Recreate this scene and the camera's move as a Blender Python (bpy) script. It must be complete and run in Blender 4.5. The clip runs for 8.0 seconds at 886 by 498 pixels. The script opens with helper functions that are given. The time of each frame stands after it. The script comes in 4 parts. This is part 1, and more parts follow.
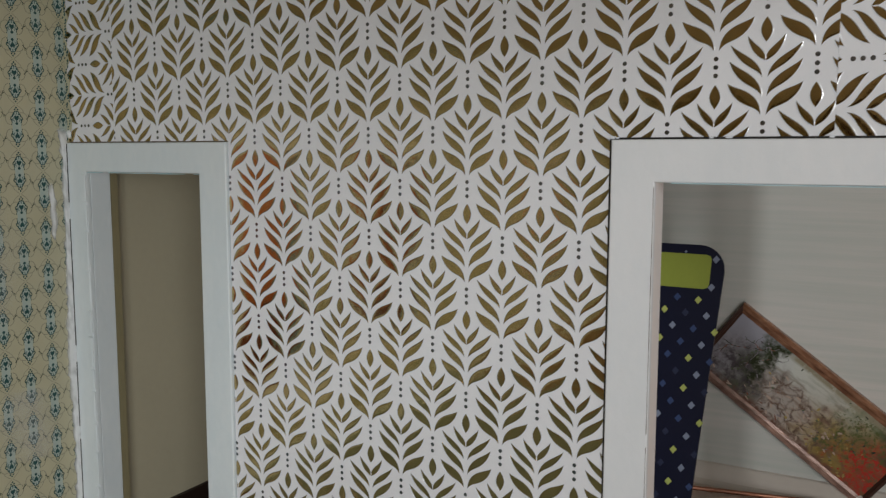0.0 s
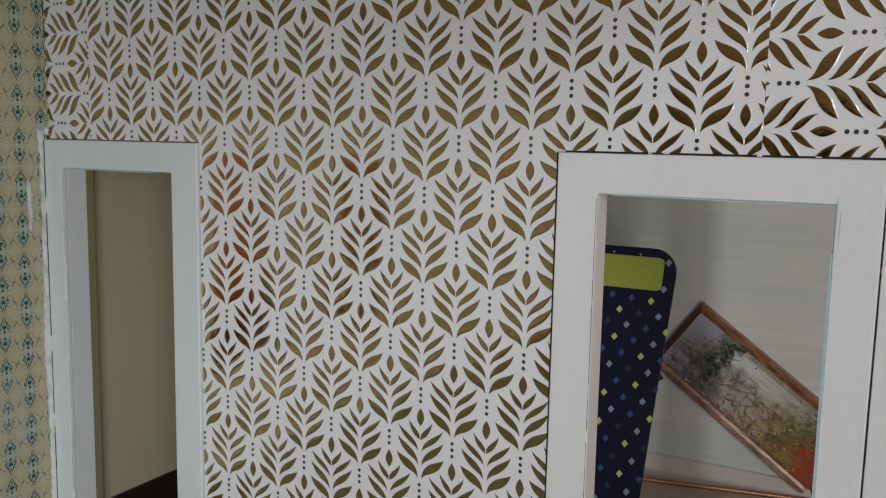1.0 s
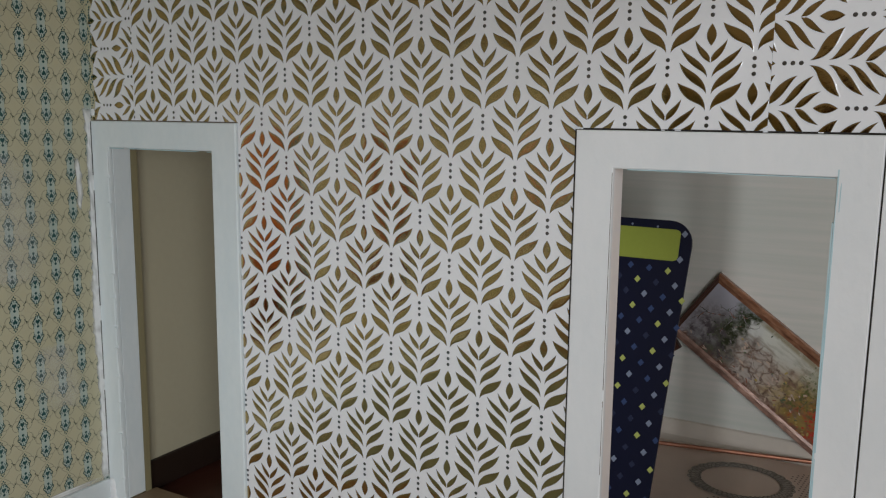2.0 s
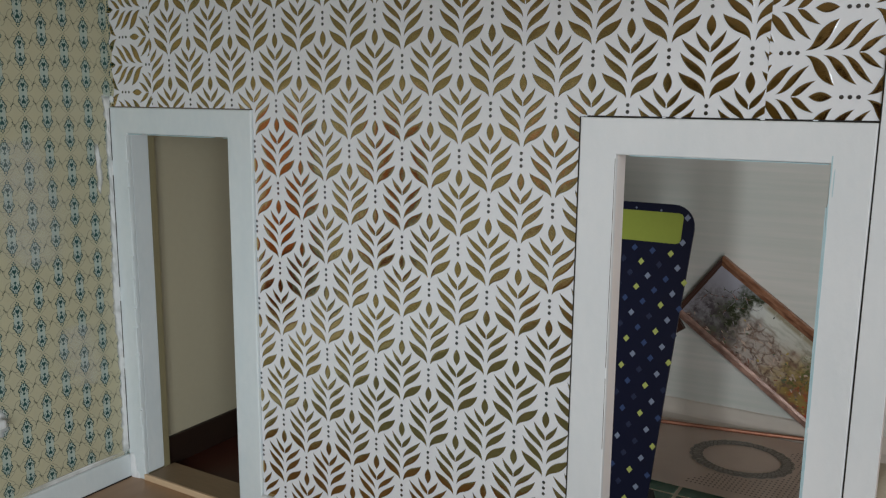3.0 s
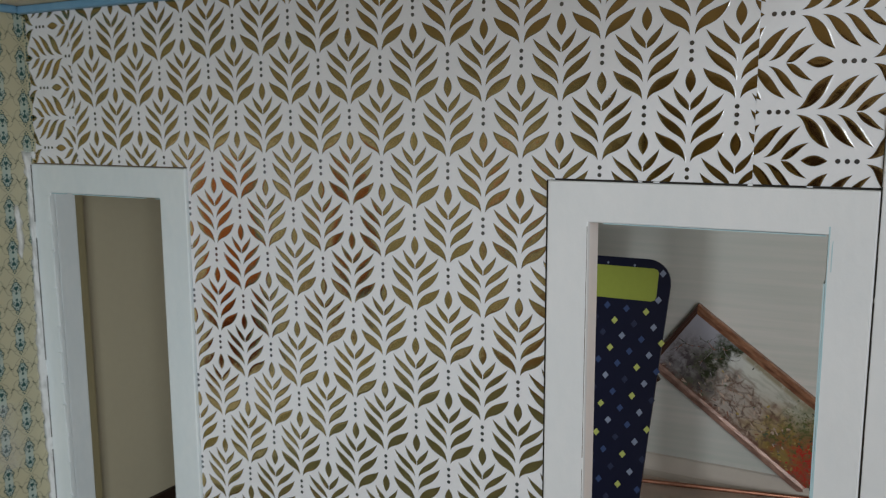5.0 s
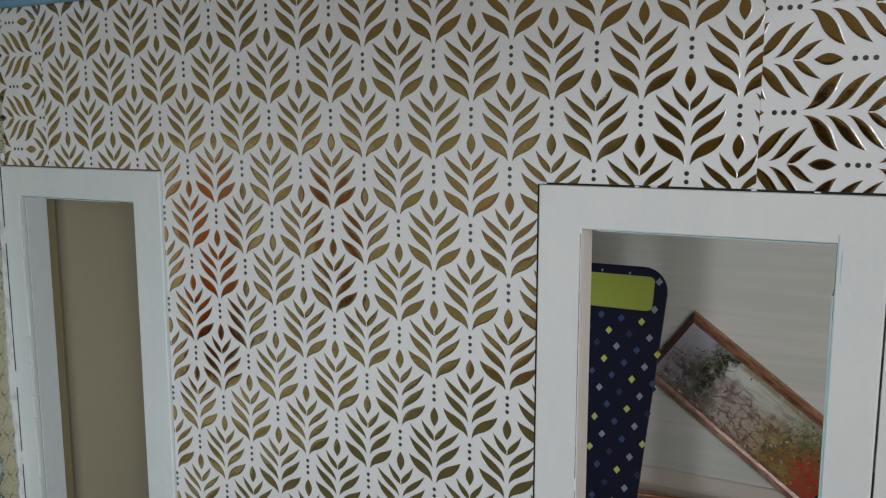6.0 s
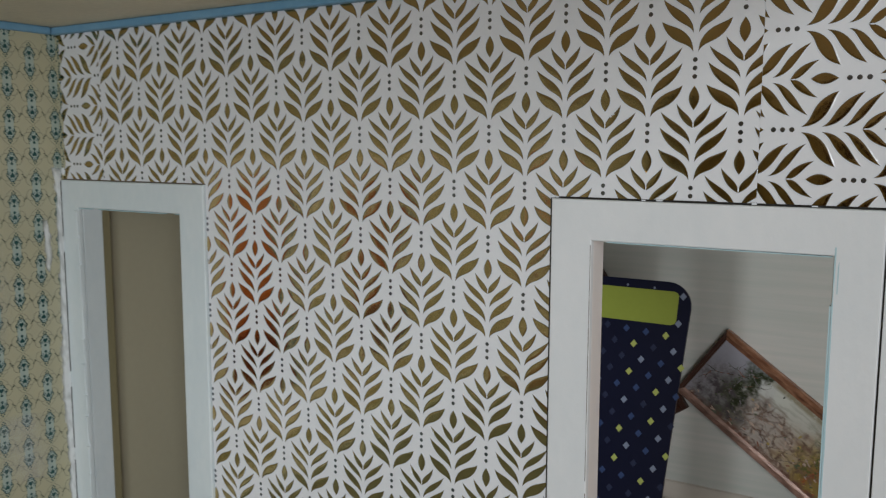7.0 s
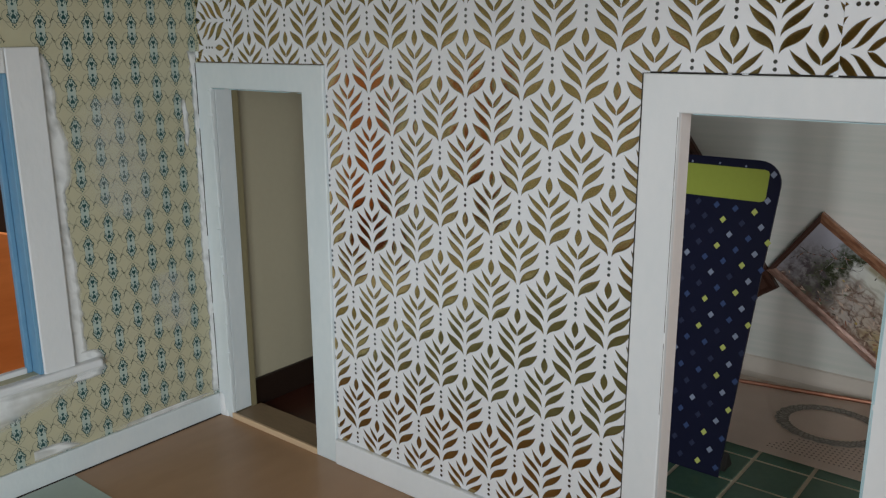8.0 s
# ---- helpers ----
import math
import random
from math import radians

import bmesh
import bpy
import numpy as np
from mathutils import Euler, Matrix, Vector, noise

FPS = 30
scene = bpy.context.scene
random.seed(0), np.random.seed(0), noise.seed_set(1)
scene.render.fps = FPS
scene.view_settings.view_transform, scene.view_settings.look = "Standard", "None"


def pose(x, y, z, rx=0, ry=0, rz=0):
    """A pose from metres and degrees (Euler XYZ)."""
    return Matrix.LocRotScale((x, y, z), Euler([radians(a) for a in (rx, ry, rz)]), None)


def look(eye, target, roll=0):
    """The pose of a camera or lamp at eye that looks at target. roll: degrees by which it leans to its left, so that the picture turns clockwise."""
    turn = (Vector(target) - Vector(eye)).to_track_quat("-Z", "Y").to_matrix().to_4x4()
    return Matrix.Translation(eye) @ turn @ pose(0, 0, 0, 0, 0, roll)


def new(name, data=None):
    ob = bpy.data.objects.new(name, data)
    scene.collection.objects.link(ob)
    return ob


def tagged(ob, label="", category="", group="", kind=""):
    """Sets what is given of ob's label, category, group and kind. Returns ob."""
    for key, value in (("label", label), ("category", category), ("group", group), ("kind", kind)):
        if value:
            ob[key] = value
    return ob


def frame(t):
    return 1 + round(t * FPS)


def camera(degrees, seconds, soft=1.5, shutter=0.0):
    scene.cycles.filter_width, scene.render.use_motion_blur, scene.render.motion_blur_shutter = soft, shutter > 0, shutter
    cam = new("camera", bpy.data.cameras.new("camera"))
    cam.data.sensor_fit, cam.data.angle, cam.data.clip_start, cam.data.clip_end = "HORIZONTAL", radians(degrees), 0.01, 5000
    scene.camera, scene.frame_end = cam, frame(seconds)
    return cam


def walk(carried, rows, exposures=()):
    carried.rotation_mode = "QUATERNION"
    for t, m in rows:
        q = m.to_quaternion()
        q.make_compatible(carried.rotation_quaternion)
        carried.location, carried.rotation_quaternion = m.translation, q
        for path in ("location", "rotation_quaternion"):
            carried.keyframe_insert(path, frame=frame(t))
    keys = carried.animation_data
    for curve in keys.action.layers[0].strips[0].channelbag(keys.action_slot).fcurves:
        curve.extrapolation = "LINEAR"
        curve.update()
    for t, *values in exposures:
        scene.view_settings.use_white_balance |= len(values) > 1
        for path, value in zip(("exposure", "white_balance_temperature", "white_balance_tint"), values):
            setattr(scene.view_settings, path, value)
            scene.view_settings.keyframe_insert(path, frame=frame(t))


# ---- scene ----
cam = camera(55.6, 8.0, soft=1.2, shutter=0.3)
PATH = [
    (0, (0.30561, -0.22767, 0.17695), (0.15936, 0.03206, 0.14300), 0.13),
    (0.5, (0.31379, -0.22900, 0.18286), (0.17241, 0.03330, 0.14804), 0.79),
    (1, (0.32018, -0.23393, 0.18311), (0.17809, 0.02755, 0.14522), 1.16),
    (1.5, (0.32422, -0.24280, 0.18320), (0.17849, 0.01597, 0.14077), 0.79),
    (1.7, (0.32587, -0.24548, 0.18352), (0.17857, 0.01201, 0.13880), 0.70),
    (2.8, (0.33328, -0.25799, 0.18633), (0.18229, -0.00371, 0.13594), 0.59),
    (3, (0.33355, -0.25883, 0.18609), (0.18254, -0.00502, 0.13337), 0.58),
    (3.5, (0.33018, -0.26251, 0.18181), (0.17906, -0.00969, 0.12486), 0.36),
    (4, (0.33096, -0.26023, 0.18366), (0.17977, -0.00779, 0.12523), -0.59),
    (4.2, (0.33001, -0.25720, 0.18928), (0.18132, -0.00157, 0.13880), -0.70),
    (4.5, (0.32959, -0.24428, 0.19851), (0.18586, 0.01445, 0.14954), -0.75),
    (5, (0.32030, -0.22961, 0.19790), (0.17922, 0.03127, 0.15277), -0.22),
    (5.2, (0.31747, -0.22174, 0.19761), (0.17941, 0.04086, 0.15312), -0.13),
    (6.3, (0.31576, -0.21602, 0.19596), (0.17491, 0.04537, 0.15316), 0.15),
    (6.5, (0.31927, -0.21623, 0.19531), (0.17648, 0.04432, 0.15376), 0.33),
    (7, (0.33202, -0.22221, 0.19561), (0.17493, 0.03076, 0.15915), 0.13),
    (7.2, (0.33973, -0.22431, 0.19769), (0.16880, 0.01933, 0.16001), -0.72),
    (7.3, (0.34260, -0.23247, 0.19881), (0.16328, 0.00362, 0.15289), -2.14),
    (7.5, (0.34960, -0.24065, 0.20000), (0.16100, -0.01434, 0.14334), -1.69),
    (7.7, (0.34798, -0.24527, 0.19724), (0.16130, -0.02094, 0.12773), -0.68),
    (8, (0.34894, -0.24580, 0.19163), (0.16640, -0.01922, 0.11854), -0.24),
]
walk(cam, [(t, look(eye, target, roll)) for t, eye, target, roll in PATH], exposures=[(0.0, -0.1, 6760, 11.5), (1.5, -0.08, 6700, 11.5), (3.2, 0.0, 6480, 9), (4.0, 0.0, 6480, 9), (4.5, -0.06, 6480, 9), (6.5, -0.1, 6520, 9), (7.0, -0.08, 6520, 9), (8.0, 0.0, 6500, 9)])

# ---- world and light ----
world = bpy.data.worlds.new("sky")
scene.world = world
world.use_nodes = True
wn = world.node_tree
sky = wn.nodes.new("ShaderNodeTexSky")
sky.sky_type = "NISHITA"
sky.sun_disc = False
sky.sun_elevation, sky.sun_rotation = radians(38), radians(120)
wn.nodes["Background"].inputs[1].default_value = 0.1
wn.links.new(sky.outputs[0], wn.nodes["Background"].inputs[0])


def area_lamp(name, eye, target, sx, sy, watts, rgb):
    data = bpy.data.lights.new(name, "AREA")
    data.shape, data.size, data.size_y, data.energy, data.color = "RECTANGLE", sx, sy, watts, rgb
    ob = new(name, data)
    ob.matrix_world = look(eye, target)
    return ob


# lamps added for unseen daylight: behind the viewer, beside that, beyond the house's back
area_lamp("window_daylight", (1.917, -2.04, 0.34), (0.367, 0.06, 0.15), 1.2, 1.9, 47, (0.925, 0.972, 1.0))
# narrow strip, added to sharpen the partition's shadow on the far wall
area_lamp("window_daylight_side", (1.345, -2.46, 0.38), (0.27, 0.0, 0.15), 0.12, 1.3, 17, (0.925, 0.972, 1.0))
# added to brighten the orange panel; the wall behind has no window
area_lamp("added_back_light", (-0.1, 1.92, 0.7), (-0.25, -0.2, 0.05), 1.3, 1.2, 100, (1.0, 0.96, 0.9))
scene.view_settings.exposure = 0.0

MM = 0.001


# ---- materials ----
def material(name, rgb, rough=0.6, metal=0.0, grain=600.0, vary=0.12, stain=40.0, stained=0.1, bump=0.15, stretch=(1, 1, 1), coat=0.0, dark=None, spec=0.4, turn=0.0):
    """A surface with grain and stains at two scales and a fine relief."""
    m = bpy.data.materials.new(name)
    m.use_nodes = True
    n, l = m.node_tree.nodes, m.node_tree.links
    b = n["Principled BSDF"]
    b.inputs["Roughness"].default_value, b.inputs["Metallic"].default_value = rough, metal
    b.inputs["Coat Weight"].default_value = coat
    b.inputs["Specular IOR Level"].default_value = spec
    co = n.new("ShaderNodeTexCoord")
    mp = n.new("ShaderNodeMapping")
    mp.inputs["Scale"].default_value = stretch
    mp.inputs["Rotation"].default_value = (0, radians(turn), 0)
    l.new(co.outputs["Object"], mp.inputs["Vector"])
    fine, wide = n.new("ShaderNodeTexNoise"), n.new("ShaderNodeTexNoise")
    fine.inputs["Scale"].default_value, fine.inputs["Detail"].default_value = grain, 4
    wide.inputs["Scale"].default_value, wide.inputs["Detail"].default_value = stain, 5
    l.new(mp.outputs[0], fine.inputs["Vector"])
    l.new(mp.outputs[0], wide.inputs["Vector"])
    low = dark or tuple(c * 0.55 for c in rgb)
    mix1, mix2 = n.new("ShaderNodeMix"), n.new("ShaderNodeMix")
    for mx in (mix1, mix2):
        mx.data_type = "RGBA"
    s1, s2 = n.new("ShaderNodeMapRange"), n.new("ShaderNodeMapRange")
    for s, amount in ((s1, vary), (s2, stained)):
        s.inputs["From Min"].default_value, s.inputs["From Max"].default_value = 0.35, 0.7
        s.inputs["To Min"].default_value, s.inputs["To Max"].default_value = 0.0, amount
    l.new(fine.outputs[0], s1.inputs[0])
    l.new(wide.outputs[0], s2.inputs[0])
    mix1.inputs[6].default_value, mix1.inputs[7].default_value = (*rgb, 1), (*low, 1)
    l.new(s1.outputs[0], mix1.inputs[0])
    mix2.inputs[7].default_value = (*low, 1)
    l.new(mix1.outputs[2], mix2.inputs[6])
    l.new(s2.outputs[0], mix2.inputs[0])
    l.new(mix2.outputs[2], b.inputs["Base Color"])
    if bump:
        bp = n.new("ShaderNodeBump")
        bp.inputs["Strength"].default_value, bp.inputs["Distance"].default_value = bump, 0.0006
        l.new(fine.outputs[0], bp.inputs["Height"])
        l.new(bp.outputs[0], b.inputs["Normal"])
    return m


M_CARD = material("white_card", (0.70, 0.71, 0.74), 0.36, grain=900, vary=0.04, stain=25, stained=0.05, bump=0.05)
M_FOIL = material("gold_foil", (0.585, 0.44, 0.205), 0.11, 1.0, grain=260, vary=0.12, stain=60, stained=0.1, bump=0.06)
def wavy(m, waves):
    """Slight waves of the paper over the whole wall: (cycles a metre, depth in mm, how much they are drawn out upwards)."""
    n, l = m.node_tree.nodes, m.node_tree.links
    b = n["Principled BSDF"]
    geo = n.new("ShaderNodeNewGeometry")
    last = b.inputs["Normal"].links[0].from_socket if b.inputs["Normal"].links else None
    for cycles, depth, tall in waves:
        ns, bp = n.new("ShaderNodeTexNoise"), n.new("ShaderNodeBump")
        ns.inputs["Scale"].default_value, ns.inputs["Detail"].default_value = cycles, 1
        bp.inputs["Strength"].default_value, bp.inputs["Distance"].default_value = 1.0, depth * 0.001
        mp = n.new("ShaderNodeMapping")
        mp.inputs["Scale"].default_value = (1, 1, 1 / tall)
        l.new(geo.outputs["Position"], mp.inputs["Vector"])
        l.new(mp.outputs[0], ns.inputs["Vector"])
        l.new(ns.outputs[0], bp.inputs["Height"])
        if last:
            l.new(last, bp.inputs["Normal"])
        last = bp.outputs[0]
    l.new(last, b.inputs["Normal"])


wavy(M_FOIL, ((22, 0.5, 1.0), (48, 0.35, 4.0), (120, 0.12, 1.0), (420, 0.03, 1.0)))
# dark rim colour stands in for shade in the leaves' pressed edge
M_FOILEDGE = material("shaded_rim", (0.11, 0.08, 0.04), 0.45, 0.4, grain=900, vary=0.3, bump=0.0)
M_COOLPAINT = material("cool_white_paint", (0.65, 0.70, 0.72), 0.42, grain=350, vary=0.14, stain=40, stained=0.3, bump=0.28, stretch=(1.1, 1.1, 0.6), dark=(0.44, 0.54, 0.59))
# pinkish white, made lighter so the second doorway's jamb looks lit
M_LINING = material("lightened_jamb_paint", (0.77, 0.73, 0.72), 0.4, grain=350, vary=0.06, stain=34, stained=0.1, bump=0.2, dark=(0.6, 0.6, 0.62))
M_LIP = material("glossy_card", (0.70, 0.73, 0.775), 0.12, grain=900, vary=0.05, stain=120, stained=0.05, bump=0.04, spec=0.6)
M_DOT = material("pewter_foil", (0.27, 0.285, 0.31), 0.22, 1.0, grain=900, vary=0.1, bump=0.0)
M_PAINT = material("white_paint", (0.70, 0.715, 0.735), 0.42, grain=350, vary=0.08, stain=40, stained=0.2, bump=0.24, stretch=(1.1, 1.1, 0.6), dark=(0.47, 0.54, 0.58))
M_YELLOW = material("cream_paper", (0.47, 0.446, 0.304), 0.55, grain=500, vary=0.1, stain=28, stained=0.25, bump=0.08, dark=(0.46, 0.45, 0.36))
M_TEAL = material("teal_print", (0.012, 0.066, 0.064), 0.55, grain=700, vary=0.2, stain=60, stained=0.22, bump=0.0, dark=(0.05, 0.14, 0.15))
M_PALETEAL = material("pale_teal_print", (0.43, 0.49, 0.43), 0.55, grain=600, vary=0.3, stain=60, stained=0.4, bump=0.0, dark=(0.30, 0.41, 0.41))
M_VINE = material("brown_print", (0.285, 0.285, 0.22), 0.6, grain=700, vary=0.4, bump=0.0)
M_SPROUT = material("dark_olive_print", (0.10, 0.115, 0.08), 0.6, grain=700, vary=0.4, bump=0.0)
M_BEIGE = material("beige_paint", (0.385, 0.352, 0.255), 0.55, grain=300, vary=0.05, stain=15, stained=0.12, bump=0.1)
M_RAWWOOD = material("raw_wood", (0.235, 0.205, 0.115), 0.6, grain=500, vary=0.25, stain=60, stained=0.2, stretch=(6, 6, 0.6))
M_PLY = material("tan_floor", (0.40, 0.245, 0.142), 0.34, grain=140, vary=0.16, stain=18, stained=0.25, bump=0.05, stretch=(1, 0.3, 1), dark=(0.22, 0.115, 0.055))
M_STRIP = material("pale_wood", (0.62, 0.45, 0.29), 0.5, grain=500, vary=0.2, stain=60, stained=0.2, stretch=(0.4, 4, 4))
M_OAK = material("dull_wood", (0.29, 0.205, 0.125), 0.5, grain=400, vary=0.25, stain=40, stained=0.25, stretch=(0.4, 3, 3))
M_DARKWOOD = material("dark_skirting", (0.018, 0.010, 0.007), 0.4, grain=300, vary=0.3, bump=0.1)
M_REDFLOOR = material("red_brown_floor", (0.07, 0.022, 0.014), 0.3, grain=200, vary=0.3, stain=30, stained=0.3, bump=0.05, stretch=(3, 0.4, 1))
M_CEIL = material("cream_ceiling", (0.70, 0.64, 0.50), 0.7, grain=420, vary=0.18, stain=50, stained=0.15, bump=0.4)
M_BLUE = material("blue_paint", (0.13, 0.30, 0.47), 0.45, grain=300, vary=0.12, stain=50, stained=0.2, bump=0.15, dark=(0.3, 0.47, 0.6))
M_STREAK = material("brushed_white_wall", (0.645, 0.625, 0.60), 0.5, grain=210, vary=0.52, stain=30, stained=0.55, bump=0.25, stretch=(0.06, 1, 1.7), dark=(0.46, 0.51, 0.475), turn=3.5)
M_COVE = material("cove_white", (0.64, 0.585, 0.53), 0.5, grain=200, vary=0.08, stain=30, stained=0.15)
M_TILE = material("green_tile", (0.085, 0.165, 0.12), 0.25, grain=300, vary=0.3, stain=35, stained=0.4, bump=0.05, dark=(0.05, 0.12, 0.09))
M_GROUT = material("tan_grout", (0.60, 0.54, 0.42), 0.8, grain=500, vary=0.2)
M_PAPER = material("print_paper", (0.93, 0.81, 0.73), 0.5, grain=90, vary=0.07, stain=20, stained=0.15, bump=0.03, dark=(0.5, 0.4, 0.34))
M_INK = material("grey_ink", (0.10, 0.09, 0.08), 0.5, grain=500, vary=0.5, bump=0.0, dark=(0.3, 0.28, 0.25))
M_INKWASH = material("grey_ink_wash", (0.50, 0.46, 0.42), 0.5, grain=420, vary=0.9, stain=160, stained=0.5, bump=0.0, dark=(0.17, 0.16, 0.145))
M_INKBROWN = material("brown_ink", (0.27, 0.19, 0.15), 0.5, grain=400, vary=0.3, bump=0.0)
M_COPPER = material("copper", (0.58, 0.28, 0.19), 0.4, 1.0, grain=300, vary=0.4, stain=50, stained=0.4, bump=0.1)
M_FRAME = material("coppery_wood", (0.56, 0.29, 0.175), 0.26, 0.35, grain=320, vary=0.6, stain=170, stained=0.85, bump=0.3, stretch=(0.6, 2, 2), dark=(0.16, 0.06, 0.035))
M_ROSEFRAME = material("rosy_worn_wood", (0.47, 0.29, 0.23), 0.3, 0.15, grain=320, vary=0.7, stain=120, stained=0.8, bump=0.3, stretch=(0.6, 2, 2), dark=(0.09, 0.045, 0.035))
M_BROWNFRAME = material("brown_wood", (0.06, 0.026, 0.018), 0.4, grain=260, vary=0.3, stain=70, stained=0.3)
M_NAVY = material("navy_card", (0.007, 0.0085, 0.029), 0.4, grain=500, vary=0.2, bump=0.05)
M_LIME = material("lime_card", (0.33, 0.39, 0.065), 0.45, grain=500, vary=0.08, bump=0.05)
M_LIMEDOT = material("lime_print", (0.50, 0.55, 0.15), 0.5, grain=500, vary=0.1, bump=0.0)
M_GREYDOT = material("grey_blue_print", (0.25, 0.29, 0.40), 0.5, grain=500, vary=0.1, bump=0.0)
M_BLUEDOT = material("blue_print", (0.04, 0.07, 0.18), 0.5, grain=500, vary=0.1, bump=0.0)
M_DIMDOT = material("dim_print", (0.025, 0.032, 0.075), 0.5, grain=500, vary=0.1, bump=0.0)
M_ORANGE = material("orange_varnished_wood", (0.77, 0.255, 0.075), 0.3, grain=30, vary=0.5, stain=6, stained=0.4, bump=0.03, stretch=(1, 0.5, 3), dark=(0.42, 0.10, 0.018))
M_DARKRED = material("dark_red_wood", (0.26, 0.06, 0.035), 0.35, grain=60, vary=0.3, stain=9, stained=0.3, stretch=(1, 0.4, 4))
M_DARKBROWN = material("dark_brown_wood", (0.035, 0.018, 0.012), 0.35, grain=60, vary=0.3, stain=9, stained=0.3, stretch=(1, 4, 0.4))
M_ROOMWALL = material("room_plaster", (0.30, 0.285, 0.26), 0.8, grain=40, vary=0.06, stain=3, stained=0.08, bump=0.1)
M_ROOMFLOOR = material("room_boards", (0.30, 0.17, 0.08), 0.4, grain=20, vary=0.3, stain=4, stained=0.3, stretch=(0.3, 4, 1))
M_TABLE = material("table_wood", (0.34, 0.19, 0.10), 0.7, grain=50, vary=0.25, stain=8, stained=0.25, stretch=(0.4, 4, 1), spec=0.15)
M_MINT = material("mint_card", (0.40, 0.48, 0.44), 0.5, grain=300, vary=0.08, stain=40, stained=0.15)
M_PINK = material("pink_cloth", (0.75, 0.62, 0.62), 0.8, grain=120, vary=0.2, stain=30, stained=0.2)
M_GREY = material("dark_grey_felt", (0.075, 0.07, 0.085), 0.8, grain=300, vary=0.3, stain=40, stained=0.2)
M_STEEL = material("tarnished_metal", (0.45, 0.38, 0.33), 0.35, 1.0, grain=300, vary=0.3)
M_SIDEPAPER = material("plain_cream_paper", (0.74, 0.66, 0.38), 0.6, grain=300, vary=0.1, stain=20, stained=0.2)
M_DARKSIDE = material("dark_reflected_side", (0.07, 0.022, 0.018), 0.5, grain=120, vary=0.3, stain=20, stained=0.3, stretch=(0.4, 1, 4))
M_PALEBLUE = material("pale_blue_paint", (0.34, 0.52, 0.58), 0.45, grain=300, vary=0.2, stain=60, stained=0.4, bump=0.1, dark=(0.6, 0.68, 0.7))
M_CHEST = material("pale_orange_wood", (0.66, 0.43, 0.27), 0.7, grain=30, vary=0.2, stain=6, stained=0.2, stretch=(0.4, 2, 3))
M_BROWNGAP = material("brown_shadow_gap", (0.13, 0.105, 0.085), 0.9, grain=300, vary=0.4)
M_GAP = material("dark_gap", (0.02, 0.018, 0.016), 0.9, grain=300, vary=0.3)


def smear_material():
    """Thin white of the paint smears and fainter pale patches; the paper shows through in patches."""
    m = material("white_smear", (0.74, 0.76, 0.77), 0.5, grain=300, vary=0.08, stain=40, stained=0.1)
    n, l = m.node_tree.nodes, m.node_tree.links
    out, b = n["Material Output"], n["Principled BSDF"]
    co, ns, rg = n.new("ShaderNodeTexCoord"), n.new("ShaderNodeTexNoise"), n.new("ShaderNodeMapRange")
    ns.inputs["Scale"].default_value, ns.inputs["Detail"].default_value = 90, 6
    rg.inputs["From Min"].default_value, rg.inputs["From Max"].default_value = 0.25, 0.75
    rg.inputs["To Min"].default_value, rg.inputs["To Max"].default_value = 0.8, 1.5
    l.new(co.outputs["Object"], ns.inputs["Vector"])
    l.new(ns.outputs[0], rg.inputs[0])
    at, mul = n.new("ShaderNodeAttribute"), n.new("ShaderNodeMath")
    at.attribute_name, mul.operation = "fade", "MULTIPLY"
    l.new(rg.outputs[0], mul.inputs[0])
    l.new(at.outputs["Fac"], mul.inputs[1])
    l.new(mul.outputs[0], b.inputs["Alpha"])
    return m


M_SMEAR = smear_material()


